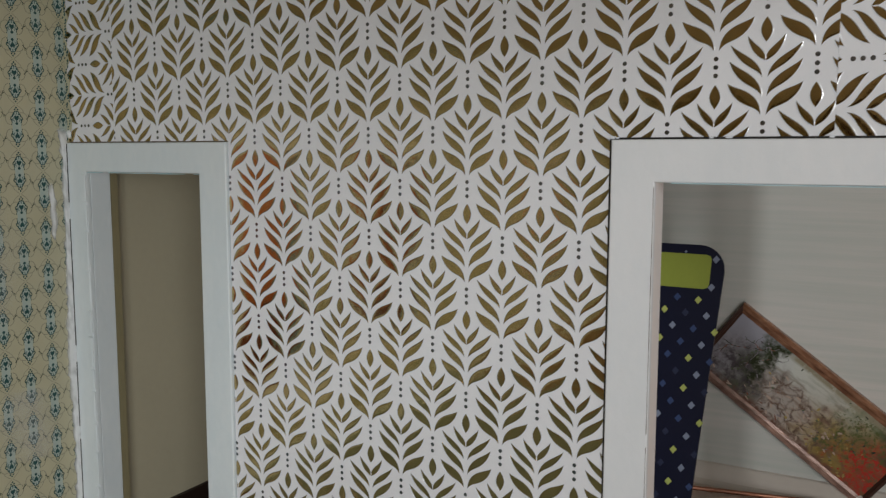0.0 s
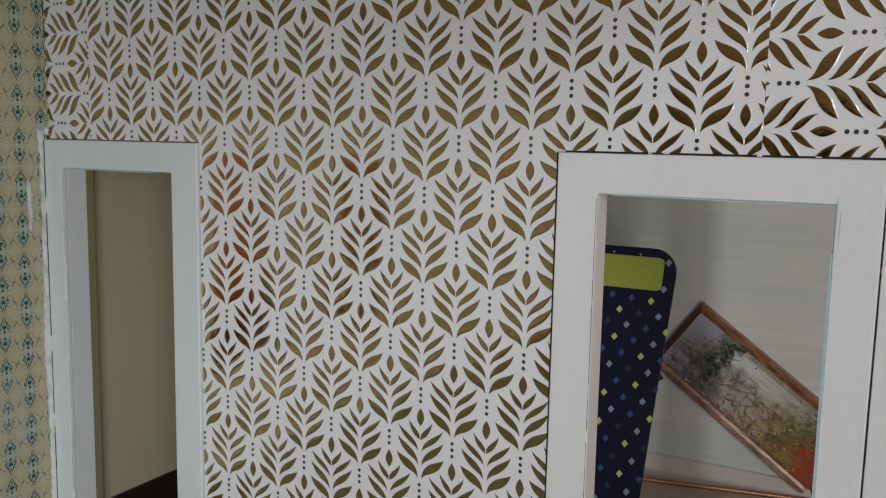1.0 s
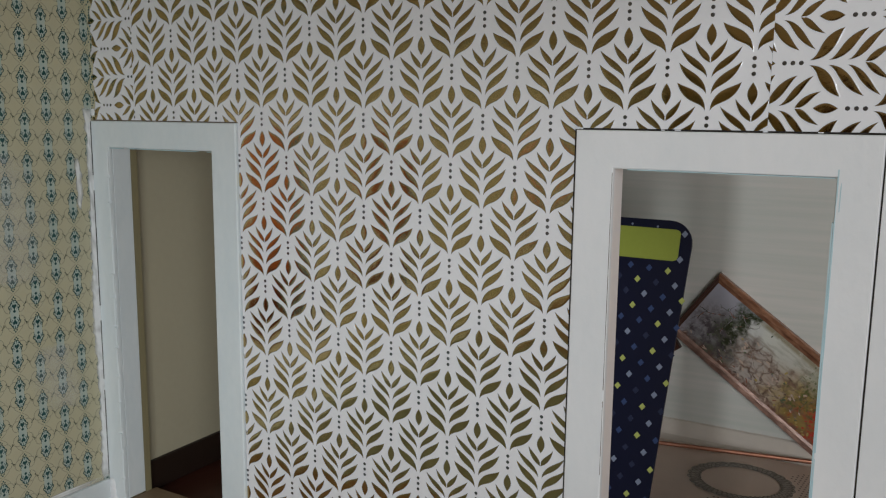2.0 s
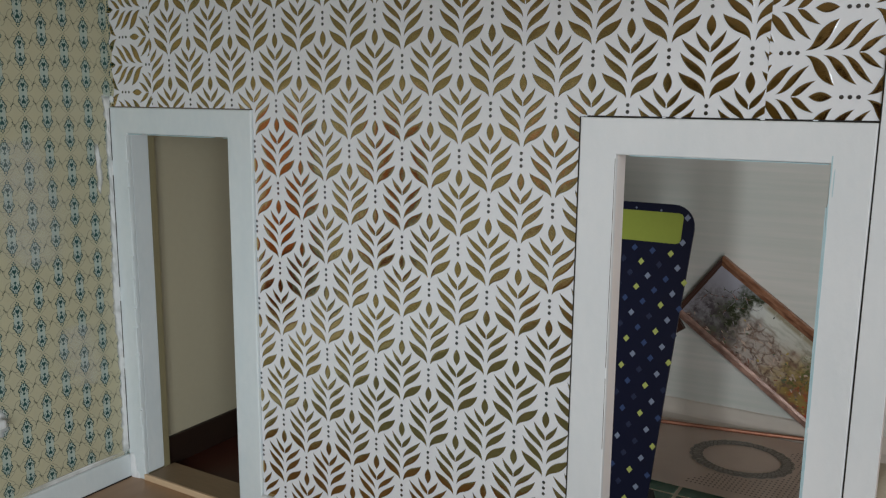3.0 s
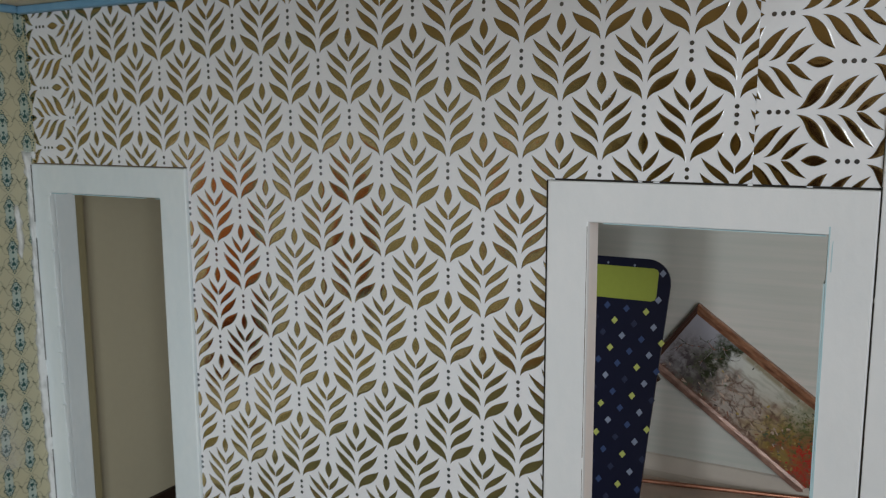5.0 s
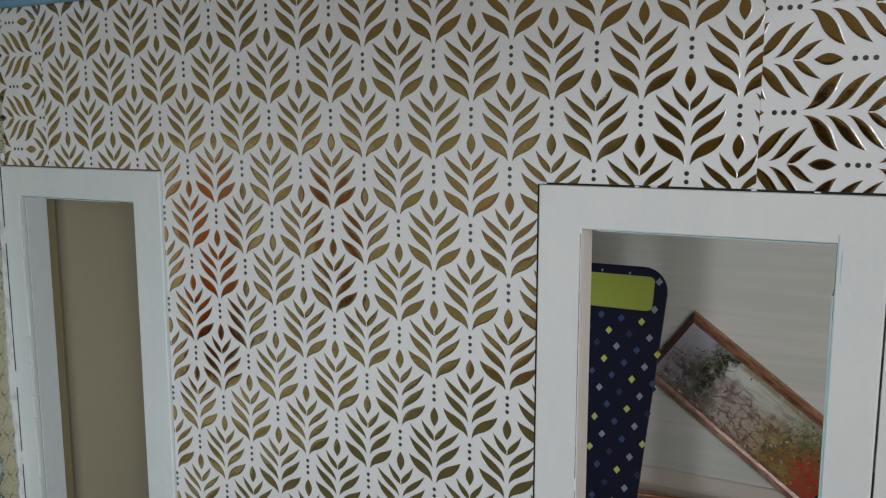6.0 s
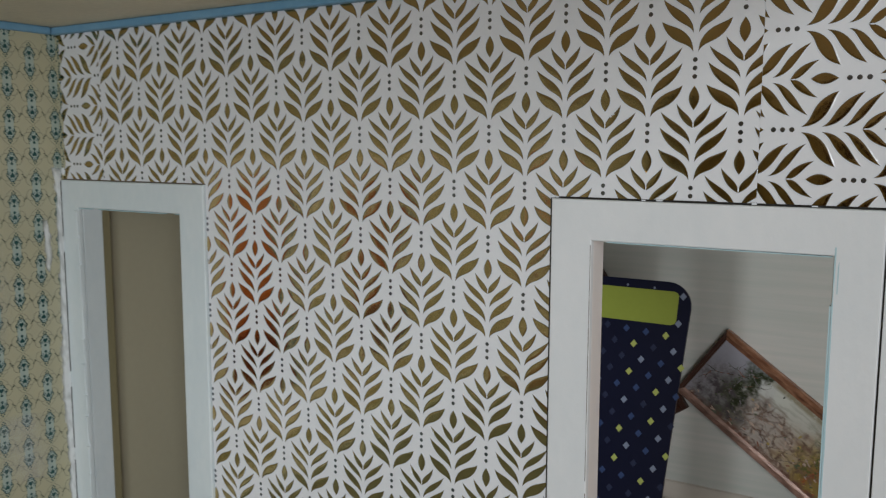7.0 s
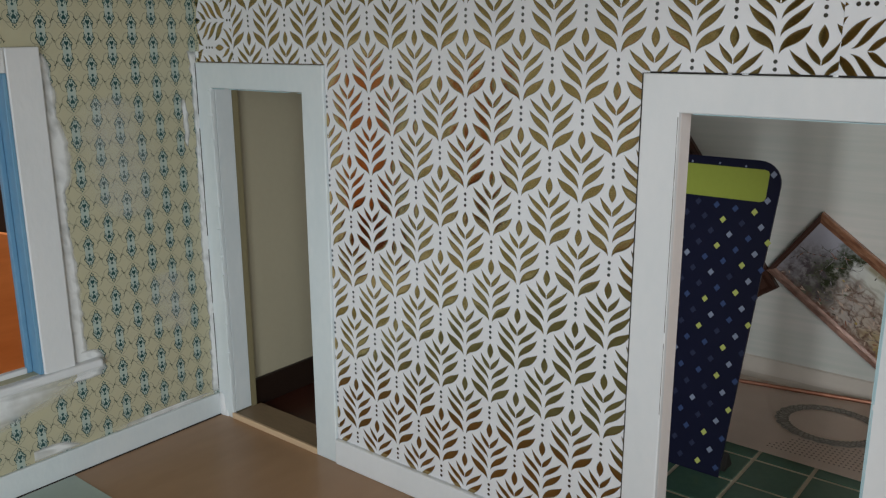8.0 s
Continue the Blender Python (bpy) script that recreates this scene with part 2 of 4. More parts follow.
def painting_material():
    """The ground of a small oil painting: pale sky, dark trees, pale stones, yellow grass and red flowers along its length."""
    m = bpy.data.materials.new("oil_painting")
    m.use_nodes = True
    n, l = m.node_tree.nodes, m.node_tree.links
    b = n["Principled BSDF"]
    b.inputs["Roughness"].default_value = 0.25
    co, sp = n.new("ShaderNodeTexCoord"), n.new("ShaderNodeSeparateXYZ")
    l.new(co.outputs["Object"], sp.inputs[0])
    ns = n.new("ShaderNodeTexNoise")
    ns.inputs["Scale"].default_value, ns.inputs["Detail"].default_value = 110, 6
    l.new(co.outputs["Object"], ns.inputs["Vector"])
    def ramp_of(stops):
        ramp = n.new("ShaderNodeValToRGB")
        el = ramp.color_ramp.elements
        el[0].position, el[0].color = stops[0][0], (*stops[0][1], 1)
        el[1].position, el[1].color = stops[-1][0], (*stops[-1][1], 1)
        for at, rgb in stops[1:-1]:
            el.new(at).color = (*rgb, 1)
        return ramp

    def shaken(source, scale, amount):
        """The place along one side, 0 to 1, blurred by the strokes."""
        m1, m2 = n.new("ShaderNodeMath"), n.new("ShaderNodeMath")
        m1.operation = m2.operation = "MULTIPLY_ADD"
        m1.inputs[1].default_value = scale
        m2.inputs[1].default_value, m2.inputs[2].default_value = amount, -amount / 2
        l.new(ns.outputs[0], m2.inputs[0])
        l.new(source, m1.inputs[0])
        l.new(m2.outputs[0], m1.inputs[2])
        return m1.outputs[0]

    along, across = shaken(sp.outputs[0], 1 / 0.106, 0.36), shaken(sp.outputs[2], 1 / 0.045, 0.8)
    low = ramp_of(((0.0, (0.33, 0.32, 0.37)), (0.12, (0.27, 0.26, 0.27)), (0.2, (0.11, 0.115, 0.085)), (0.3, (0.22, 0.20, 0.17)), (0.37, (0.40, 0.36, 0.33)), (0.55, (0.44, 0.37, 0.31)), (0.66, (0.34, 0.25, 0.10)), (0.76, (0.27, 0.19, 0.06)), (0.83, (0.31, 0.13, 0.05)), (0.93, (0.32, 0.06, 0.035)), (0.97, (0.17, 0.10, 0.05))))
    high = ramp_of(((0.0, (0.38, 0.38, 0.45)), (0.17, (0.33, 0.33, 0.38)), (0.26, (0.10, 0.12, 0.08)), (0.31, (0.56, 0.57, 0.56)), (0.44, (0.60, 0.61, 0.56)), (0.62, (0.52, 0.51, 0.46)), (0.74, (0.40, 0.39, 0.30)), (0.82, (0.13, 0.16, 0.08)), (0.9, (0.08, 0.08, 0.045)), (1.0, (0.06, 0.05, 0.04))))
    l.new(along, low.inputs[0])
    l.new(along, high.inputs[0])
    step = n.new("ShaderNodeMapRange")
    step.inputs["From Min"].default_value, step.inputs["From Max"].default_value = 0.5, 0.78
    l.new(across, step.inputs[0])
    both = n.new("ShaderNodeMix")
    both.data_type = "RGBA"
    l.new(step.outputs[0], both.inputs[0])
    l.new(low.outputs[0], both.inputs[6])
    l.new(high.outputs[0], both.inputs[7])
    colour = both.outputs[2]

    def band(source, a0, a1, b0, b1):
        """1 between a1 and b0, falling to 0 at a0 and b1."""
        rise, fall, both_ways = n.new("ShaderNodeMapRange"), n.new("ShaderNodeMapRange"), n.new("ShaderNodeMath")
        rise.inputs["From Min"].default_value, rise.inputs["From Max"].default_value = a0, a1
        fall.inputs["From Min"].default_value, fall.inputs["From Max"].default_value = b1, b0
        both_ways.operation = "MULTIPLY"
        for k, r in enumerate((rise, fall)):
            l.new(source, r.inputs[0])
            l.new(r.outputs[0], both_ways.inputs[k])
        return both_ways.outputs[0]

    def times(*sources):
        out = sources[0]
        for other in sources[1:]:
            m1 = n.new("ShaderNodeMath")
            m1.operation = "MULTIPLY"
            l.new(out, m1.inputs[0])
            l.new(other, m1.inputs[1])
            out = m1.outputs[0]
        return out

    def over(fac, rgb):
        mx = n.new("ShaderNodeMix")
        mx.data_type = "RGBA"
        mx.inputs[7].default_value = (*rgb, 1)
        l.new(fac, mx.inputs[0])
        l.new(colour, mx.inputs[6])
        return mx.outputs[2]

    def speckle(scale, lo, hi):
        sp2, rg = n.new("ShaderNodeTexNoise"), n.new("ShaderNodeMapRange")
        sp2.inputs["Scale"].default_value, sp2.inputs["Detail"].default_value, sp2.inputs["Roughness"].default_value = scale, 6, 0.7
        rg.inputs["From Min"].default_value, rg.inputs["From Max"].default_value = lo, hi
        l.new(co.outputs["Object"], sp2.inputs["Vector"])
        l.new(sp2.outputs[0], rg.inputs[0])
        return rg.outputs[0]

    # dark lines between the stones, bent by the strokes
    vo, warp, line = n.new("ShaderNodeTexVoronoi"), n.new("ShaderNodeVectorMath"), n.new("ShaderNodeMapRange")
    vo.feature = "DISTANCE_TO_EDGE"
    vo.inputs["Scale"].default_value = 165
    warp.operation = "MULTIPLY_ADD"
    warp.inputs[1].default_value = (0.012, 0.012, 0.012)
    l.new(ns.outputs["Color"], warp.inputs[0])
    l.new(co.outputs["Object"], warp.inputs[2])
    l.new(warp.outputs[0], vo.inputs["Vector"])
    line.inputs["From Min"].default_value, line.inputs["From Max"].default_value = 0.16, 0.02
    l.new(vo.outputs["Distance"], line.inputs[0])
    colour = over(times(line.outputs[0], band(along, 0.26, 0.36, 0.72, 0.86), band(across, 0.0, 0.05, 0.55, 0.72), speckle(260, 0.3, 0.6)), (0.13, 0.085, 0.065))
    # drier strokes dragged over the stones
    drag, dry, mp = n.new("ShaderNodeTexNoise"), n.new("ShaderNodeMapRange"), n.new("ShaderNodeMapping")
    mp.inputs["Rotation"].default_value, mp.inputs["Scale"].default_value = (0, 0.5, 0), (90, 90, 420)
    l.new(co.outputs["Object"], mp.inputs["Vector"])
    l.new(mp.outputs[0], drag.inputs["Vector"])
    drag.inputs["Scale"].default_value, drag.inputs["Detail"].default_value = 1.0, 4
    dry.inputs["From Min"].default_value, dry.inputs["From Max"].default_value, dry.inputs["To Max"].default_value = 0.5, 0.72, 0.75
    l.new(drag.outputs[0], dry.inputs[0])
    colour = over(times(dry.outputs[0], band(along, 0.28, 0.38, 1.0, 1.2), band(across, -0.1, 0.1, 0.7, 0.9)), (0.20, 0.12, 0.085))
    colour = over(times(dry.outputs[0], band(along, 0.3, 0.4, 0.7, 0.85), band(across, 0.55, 0.7, 1.0, 1.2)), (0.33, 0.36, 0.30))
    # the dark tree and the mauve bushes beside it
    colour = over(times(band(along, 0.02, 0.1, 0.28, 0.36), band(across, 0.05, 0.2, 0.45, 0.7), speckle(330, 0.42, 0.56)), (0.10, 0.085, 0.095))
    colour = over(times(band(along, 0.19, 0.24, 0.28, 0.33), band(across, 0.2, 0.35, 0.95, 1.1), speckle(420, 0.38, 0.52)), (0.035, 0.042, 0.022))
    # leaves over the golden grass, red flowers
    colour = over(times(band(along, 0.6, 0.7, 0.95, 1.1), band(across, 0.3, 0.45, 0.8, 0.95), speckle(380, 0.48, 0.58)), (0.10, 0.115, 0.04))
    colour = over(times(band(along, 0.76, 0.86, 1.1, 1.2), band(across, -0.2, 0.0, 0.5, 0.65), speckle(420, 0.49, 0.56)), (0.46, 0.035, 0.025))
    # a sage strip paints in the sheen along the upper edge, brown strokes along the lower one
    flat = n.new("ShaderNodeMath")
    flat.operation = "MULTIPLY"
    flat.inputs[1].default_value = 1 / 0.045
    l.new(sp.outputs[2], flat.inputs[0])
    colour = over(times(band(flat.outputs[0], 0.81, 0.85, 0.9, 0.95), band(along, 0.28, 0.36, 1.2, 1.3), speckle(300, 0.3, 0.5)), (0.30, 0.27, 0.19))
    colour = over(times(band(flat.outputs[0], 0.05, 0.09, 0.12, 0.17), band(along, -0.1, 0.1, 0.8, 0.95), speckle(240, 0.35, 0.55)), (0.16, 0.085, 0.065))
    l.new(colour, b.inputs["Base Color"])
    bp = n.new("ShaderNodeBump")
    bp.inputs["Strength"].default_value, bp.inputs["Distance"].default_value = 0.4, 0.0006
    l.new(ns.outputs[0], bp.inputs["Height"])
    l.new(bp.outputs[0], b.inputs["Normal"])
    return m


M_PAINTING = painting_material()
OILS = [material("oil_" + name, rgb, 0.3, grain=900, vary=0.2, bump=0.2) for name, rgb in (
    ("deep_green", (0.028, 0.034, 0.02)), ("sage", (0.085, 0.105, 0.055)), ("umber", (0.06, 0.044, 0.032)), ("grey_blue", (0.26, 0.28, 0.33)),
    ("off_white", (0.54, 0.54, 0.52)), ("stone_pink", (0.47, 0.35, 0.28)), ("ochre", (0.34, 0.25, 0.075)), ("red", (0.42, 0.03, 0.022)), ("rust", (0.22, 0.08, 0.045)), ("mauve_grey", (0.22, 0.19, 0.22)))]


# ---- mesh helpers (numbers in millimetres) ----
def mesh_of(name, bm, *mats):
    me = bpy.data.meshes.new(name)
    bmesh.ops.recalc_face_normals(bm, faces=bm.faces[:])
    bm.to_mesh(me)
    bm.free()
    for mt in mats:
        me.materials.append(mt)
    return me


def part(name, bm, mat, parent=None, label=""):
    """Links a bmesh as one mesh object under a thing or a part."""
    ob = new(name, mesh_of(name, bm, *(mat if isinstance(mat, tuple) else (mat,))))
    if parent:
        ob.parent = parent
    return tagged(ob, label)


def thing(name, label, category, group="", kind=""):
    return tagged(new(name), label, category, group, kind)


def structure(name, bm, mat, label, category):
    return tagged(part(name, bm, mat), label, category, "", "structure")


def box(bm, x0, x1, y0, y1, z0, z1, bevel=0.0, jitter=0.0):
    made = bmesh.ops.create_cube(bm, size=1.0)["verts"]
    for v in made:
        v.co = Vector(((x0 + x1) / 2 + v.co.x * (x1 - x0), (y0 + y1) / 2 + v.co.y * (y1 - y0), (z0 + z1) / 2 + v.co.z * (z1 - z0))) * MM
        if jitter:
            v.co += Vector((random.uniform(-1, 1), random.uniform(-1, 1), random.uniform(-1, 1))) * jitter * MM
    if bevel:
        edges = list({e for v in made for e in v.link_edges})
        bmesh.ops.bevel(bm, geom=edges, offset=bevel * MM, segments=2, profile=0.5, affect="EDGES")
    return bm


def boxed(*args, **kw):
    return box(bmesh.new(), *args, **kw)


def sheet(bm, points, thick, axis):
    """A flat polygon of (a, b) points, extruded by thick along axis 'y' (points are x, z) or 'x' (points are y, z) or 'z' (points are x, y), from offset 0."""
    def at(p, d):
        return Vector({"y": (p[0], d, p[1]), "x": (d, p[0], p[1]), "z": (p[0], p[1], d)}[axis]) * MM
    front = [bm.verts.new(at(p, 0)) for p in points]
    back = [bm.verts.new(at(p, thick)) for p in points]
    bm.faces.new(front)
    bm.faces.new(back[::-1])
    for i in range(len(points)):
        j = (i + 1) % len(points)
        bm.faces.new((front[i], back[i], back[j], front[j]))
    return bm


def broken_line(axis, a, b, across, deep, seed):
    """A thin dark joint along x or z, in pieces of uneven width; across and deep: its extent sideways and in y."""
    rnd = random.Random(seed)
    bm = bmesh.new()
    at = a
    while at < b:
        to = min(b, at + rnd.uniform(1.5, 7))
        mid, half = (across[0] + across[1]) / 2, (across[1] - across[0]) / 2 * rnd.uniform(0.5, 1.0)
        lo, hi = mid - half, mid + half
        if rnd.random() > 0.09:
            box(bm, *((lo, hi, *deep, at, to) if axis == "z" else (at, to, *deep, lo, hi)))
        at = to
    return bm


def ragged(points, step, amount, seed):
    """The outline with points every step mm, pushed about by up to amount."""
    rnd = random.Random(seed)
    out = []
    for i, p in enumerate(points):
        q = points[(i + 1) % len(points)]
        n = max(1, int(math.hypot(q[0] - p[0], q[1] - p[1]) / step))
        for k in range(n):
            f = k / n
            out.append((p[0] + (q[0] - p[0]) * f + rnd.uniform(-amount, amount), p[1] + (q[1] - p[1]) * f + rnd.uniform(-amount, amount)))
    return out


# ---- the doll's house: walls, floors, ceiling ----
WIDE, HIGH, DEEP, BACK = 324.8, 244.8, -1050.0, 229.5   # front edge in x, ceiling, the room's other wall, the far room's wall
D1 = (11.2, 74.1, 169.2)     # first doorway: left, right, head
D2 = (243.5, 306.0, 169.2)   # second doorway
T = 10.0                     # thickness of the partition


def partition():
    bm = bmesh.new()
    for x0, x1, z0, z1 in ((-10, D1[0] - 1, 0, HIGH), (D1[1] + 1, D2[0] - 1, 0, HIGH), (D2[1] + 1, 317.1, 0, HIGH), (D1[0] - 1, D1[1] + 1, D1[2] + 1, HIGH), (D2[0] - 1, D2[1] + 1, D2[2] + 1, HIGH)):
        box(bm, x0, x1, 1.2, T, z0, z1)
    return structure("wall_north", bm, M_RAWWOOD, "thin wooden partition wall with two doorways, papered in white and gold", "wall")


WALL = partition()


def window_wall(holes):
    """The house's back wall, pierced by its windows."""
    bm = bmesh.new()
    edges = [DEEP - 10] + [v for h in sorted(holes) for v in h[:2]] + [1.2]
    for i in range(0, len(edges), 2):
        box(bm, -10, 0, edges[i], edges[i + 1], 0, HIGH)
    for y0, y1, z0, z1 in holes:
        box(bm, -10, 0, y0, y1, 0, z0)
        box(bm, -10, 0, y0, y1, z1, HIGH)
    return structure("wall_west", bm, M_YELLOW, "back wall in cream paper with teal print and three windows", "wall")


HOLES = [(-545.0, -470.0, 51.5, 178.8), (-262.0, -202.0, 51.5, 178.8), (-148.0, -89.8, 51.5, 178.8)]
WALL_W = window_wall(HOLES)
# unseen wall; cream and dark maroon are chosen for what the foil mirrors
structure("wall_south", boxed(-10, 185, DEEP - 10, DEEP, 0, HIGH), M_SIDEPAPER, "unseen plain cream side wall, coloured for the foil's reflections", "wall")
structure("wall_south_dark_end", boxed(185, WIDE, DEEP - 10, DEEP, 0, HIGH), M_DARKSIDE, "unseen dark red-brown wall end, added for dark reflections in the foil", "wall")
structure("wall_hall", boxed(-10, 7.0, 10.1, BACK, 0, HIGH), M_BEIGE, "plain beige painted wall behind the first doorway", "wall")
structure("wall_far", boxed(-10, WIDE, BACK, BACK + 10, -0.5, HIGH), M_STREAK, "white wall with horizontal grey-green brush streaks", "wall")
structure("floor", boxed(-10, WIDE, DEEP - 10, 0.4, -10, 0), M_PLY, "smooth tan wooden floor of the doll's room", "floor")
structure("floor_hall", boxed(-10, 150, 0.4, BACK, -10, -0.4), M_REDFLOOR, "dark red-brown glossy hall floor", "floor")
structure("ceiling", boxed(-10, WIDE, DEEP - 10, BACK + 10, HIGH, HIGH + 10), M_CEIL, "cream ceiling with a slightly grainy surface", "ceiling")
structure("trim_hall", boxed(7.0, 11.1, 11.4, 14.8, 0, 170), M_RAWWOOD, "bare yellowish wooden strip behind the hall doorway", "trim")
structure("hall_skirting", boxed(7.0, 9.0, 15.0, BACK, 0, 15.4, bevel=0.4), M_DARKWOOD, "dark brown wooden skirting board in the hall", "skirting")
bm = box(bmesh.new(), 317.4, 325.6, -0.6, T + 1, 0, HIGH, bevel=0.18)
structure("trim_post", bm, M_PAINT, "white painted upright edge strip of the house front", "trim")
structure("trim_gap", broken_line("z", 0, 181.5, (317.08, 317.36), (-0.3, 3), 5), M_GAP, "dark narrow gap beside the edge strip", "trim")


def blue_trim():
    for name, b in (("trim_ceiling", (0.2, WIDE, -2.6, 1.0, 241.6, HIGH - 0.05)), ("trim_ceiling_west", (0.0, 2.6, DEEP, -2.7, 241.6, HIGH - 0.05))):
        structure(name, boxed(*b, bevel=0.9), M_BLUE, "narrow pale blue painted moulding under the ceiling", "moulding")


blue_trim()
structure("baseboard", boxed(87.6, 230.9, -1.6, 1.2, 0, 12.4, bevel=0.7), M_PAINT, "white painted baseboard under the gold paper", "baseboard")
# the cooler, darker paint also carries the shade at this wall's foot
structure("baseboard_west", boxed(-0.2, 1.6, DEEP, -1.2, 0, 12.0, bevel=0.6), M_COOLPAINT, "white painted baseboard with brushed paint edge", "baseboard")


# ---- doorways ----
def doorway(name, d, left, right, low, label, paint, lining, deep):
    top = d[2] + 11.6
    root = thing(name, label, "door frame", "", "structure")
    bm = sheet(bmesh.new(), [(left, 0), (d[0], 0), (d[0] + 0.1, d[2] * 0.5), (d[0], d[2]), (d[1], d[2] + 0.1), (d[1] - 0.15, d[2] * 0.45), (d[1], 0), (right, 0), (right - 0.1, top * 0.6), (right, top), (left + 0.1, top)], 1.8, "y")
    bmesh.ops.translate(bm, verts=bm.verts[:], vec=(0, -0.6 * MM, 0))
    rim = [e for e in bm.edges if all(v.co.y < -0.5 * MM for v in e.verts)]
    bmesh.ops.bevel(bm, geom=rim, offset=0.4 * MM, segments=2, profile=0.5, affect="EDGES")
    part("casing", bm, paint, root)
    part("jamb", boxed(d[0] - 1.0, d[0] - 0.1, 1.6, deep, low, d[2] + 1, bevel=0.3), lining, root)
    part("jamb", boxed(d[1] + 0.1, d[1] + 1.0, 1.6, 9.5, low, d[2] + 1, bevel=0.3), M_PAINT, root)
    part("soffit", boxed(d[0] - 0.1, d[1] + 0.1, 1.25, 9.5, d[2], d[2] + 1.0), M_PAINT, root)
    return root


structure("trim_floor_gap", boxed(1.6, 2.0, DEEP, -1.6, 0, 0.5), M_GAP, "dark joint between floor and baseboard", "trim")
DOOR1 = doorway("door_1", D1, 0.05, 87.5, 3.0, "white painted casing of the narrow doorway into the hall", M_COOLPAINT, M_COOLPAINT, 11.3)
DOOR2 = doorway("door_2", D2, 231.0, 317.0, 0.2, "white painted casing of the wide doorway, blue on its inner edge", M_PAINT, M_LINING, 9.5)
part("blue_edge", boxed(305.6, 305.98, -0.75, 9.0, 0.2, 157), M_PALEBLUE, DOOR2, "thin pale blue painted inner edge")
part("blue_edge", boxed(248, 305.5, -0.68, 1.0, 168.95, 169.2), M_PALEBLUE, DOOR2, "thin pale blue painted inner edge")
part("blue_edge", broken_line("z", 0.5, 158, (306.02, 306.46), (-0.68, -0.55), 23), M_PALEBLUE, DOOR2, "pale blue paint showing along the edge")
part("gap", boxed(230.35, 231.0, 0.5, 1.25, 12.5, 181.3), M_GAP, DOOR2, "dark gap beside the casing")
part("gap", boxed(230.4, 317, 0.4, 1.25, 180.85, 181.4), M_GAP, DOOR2, "dark gap above the casing")
part("gap", boxed(1, 87, 0.5, 1.25, 180.85, 181.3), M_BROWNGAP, DOOR1, "dark gap above the casing")
part("gap", broken_line("z", 14, 180.5, (0.0, 0.5), (-0.95, -0.62), 9), M_GAP, DOOR1, "dark joint in the corner")
part("seam", broken_line("z", 70, 168, (243.16, 243.36), (-0.64, -0.5), 12), M_BROWNGAP, DOOR2, "dark hairline along the inner edge")
part("blue_edge", broken_line("x", 12, 73.5, (168.75, 169.15), (-0.4, 1.2), 17), M_PALEBLUE, DOOR1, "broken pale blue line under the head")
rnd = random.Random(3)
bm = bmesh.new()
z = 6.0
while z < 166:
    h = rnd.uniform(5, 16)
    box(bm, 9.7 - rnd.uniform(0, 0.9), 11.15, -0.75 - rnd.uniform(0.1, 0.55), 0.0, z, min(168, z + h), bevel=0.3, jitter=0.12)
    z += h + rnd.uniform(0, 2.0)
part("paint_ridge", bm, M_COOLPAINT, DOOR1, "ridge of thick white paint")
bm = bmesh.new()
for x, w, h in ((231.3, 0.7, 0.35), (232.6, 0.4, 0.25), (258.0, 0.5, 0.15), (262.4, 0.8, 0.18), (286.8, 0.6, 0.3), (301.0, 0.7, 0.16)):
    box(bm, x - w, x + w, -0.2, 0.7, 181.0, 181.0 + 2 * h, bevel=0.05, jitter=0.06)
tagged(part("torn_fleck", bm, M_LIP, DOOR2, "torn flecks of paper along the top edge"), kind="stuff")
part("blue_smear", box(boxed(306.15, 306.5, -0.63, -0.5, 157, 171.5, jitter=0.05), 307.0, 307.25, -0.63, -0.5, 160, 168, jitter=0.05), M_PALEBLUE, DOOR2, "streaks of pale blue paint")
sill = thing("threshold", "wooden threshold with a pale sawn front edge in the hall doorway", "threshold", "", "structure")
part("front_edge", boxed(10.3, 74.0, -0.8, 0.6, 0, 3.1, bevel=0.25), M_STRIP, sill, "pale bare wood edge")
part("board", boxed(11.2, 74.0, 0.6, 17.5, -0.3, 2.6, bevel=0.3), M_OAK, sill)
sill2 = thing("threshold", "white painted threshold of the wide doorway", "threshold", "", "structure")
part("board", boxed(243.6, 305.9, -0.4, T, -0.3, 0.8, bevel=0.2), M_PAINT, sill2)


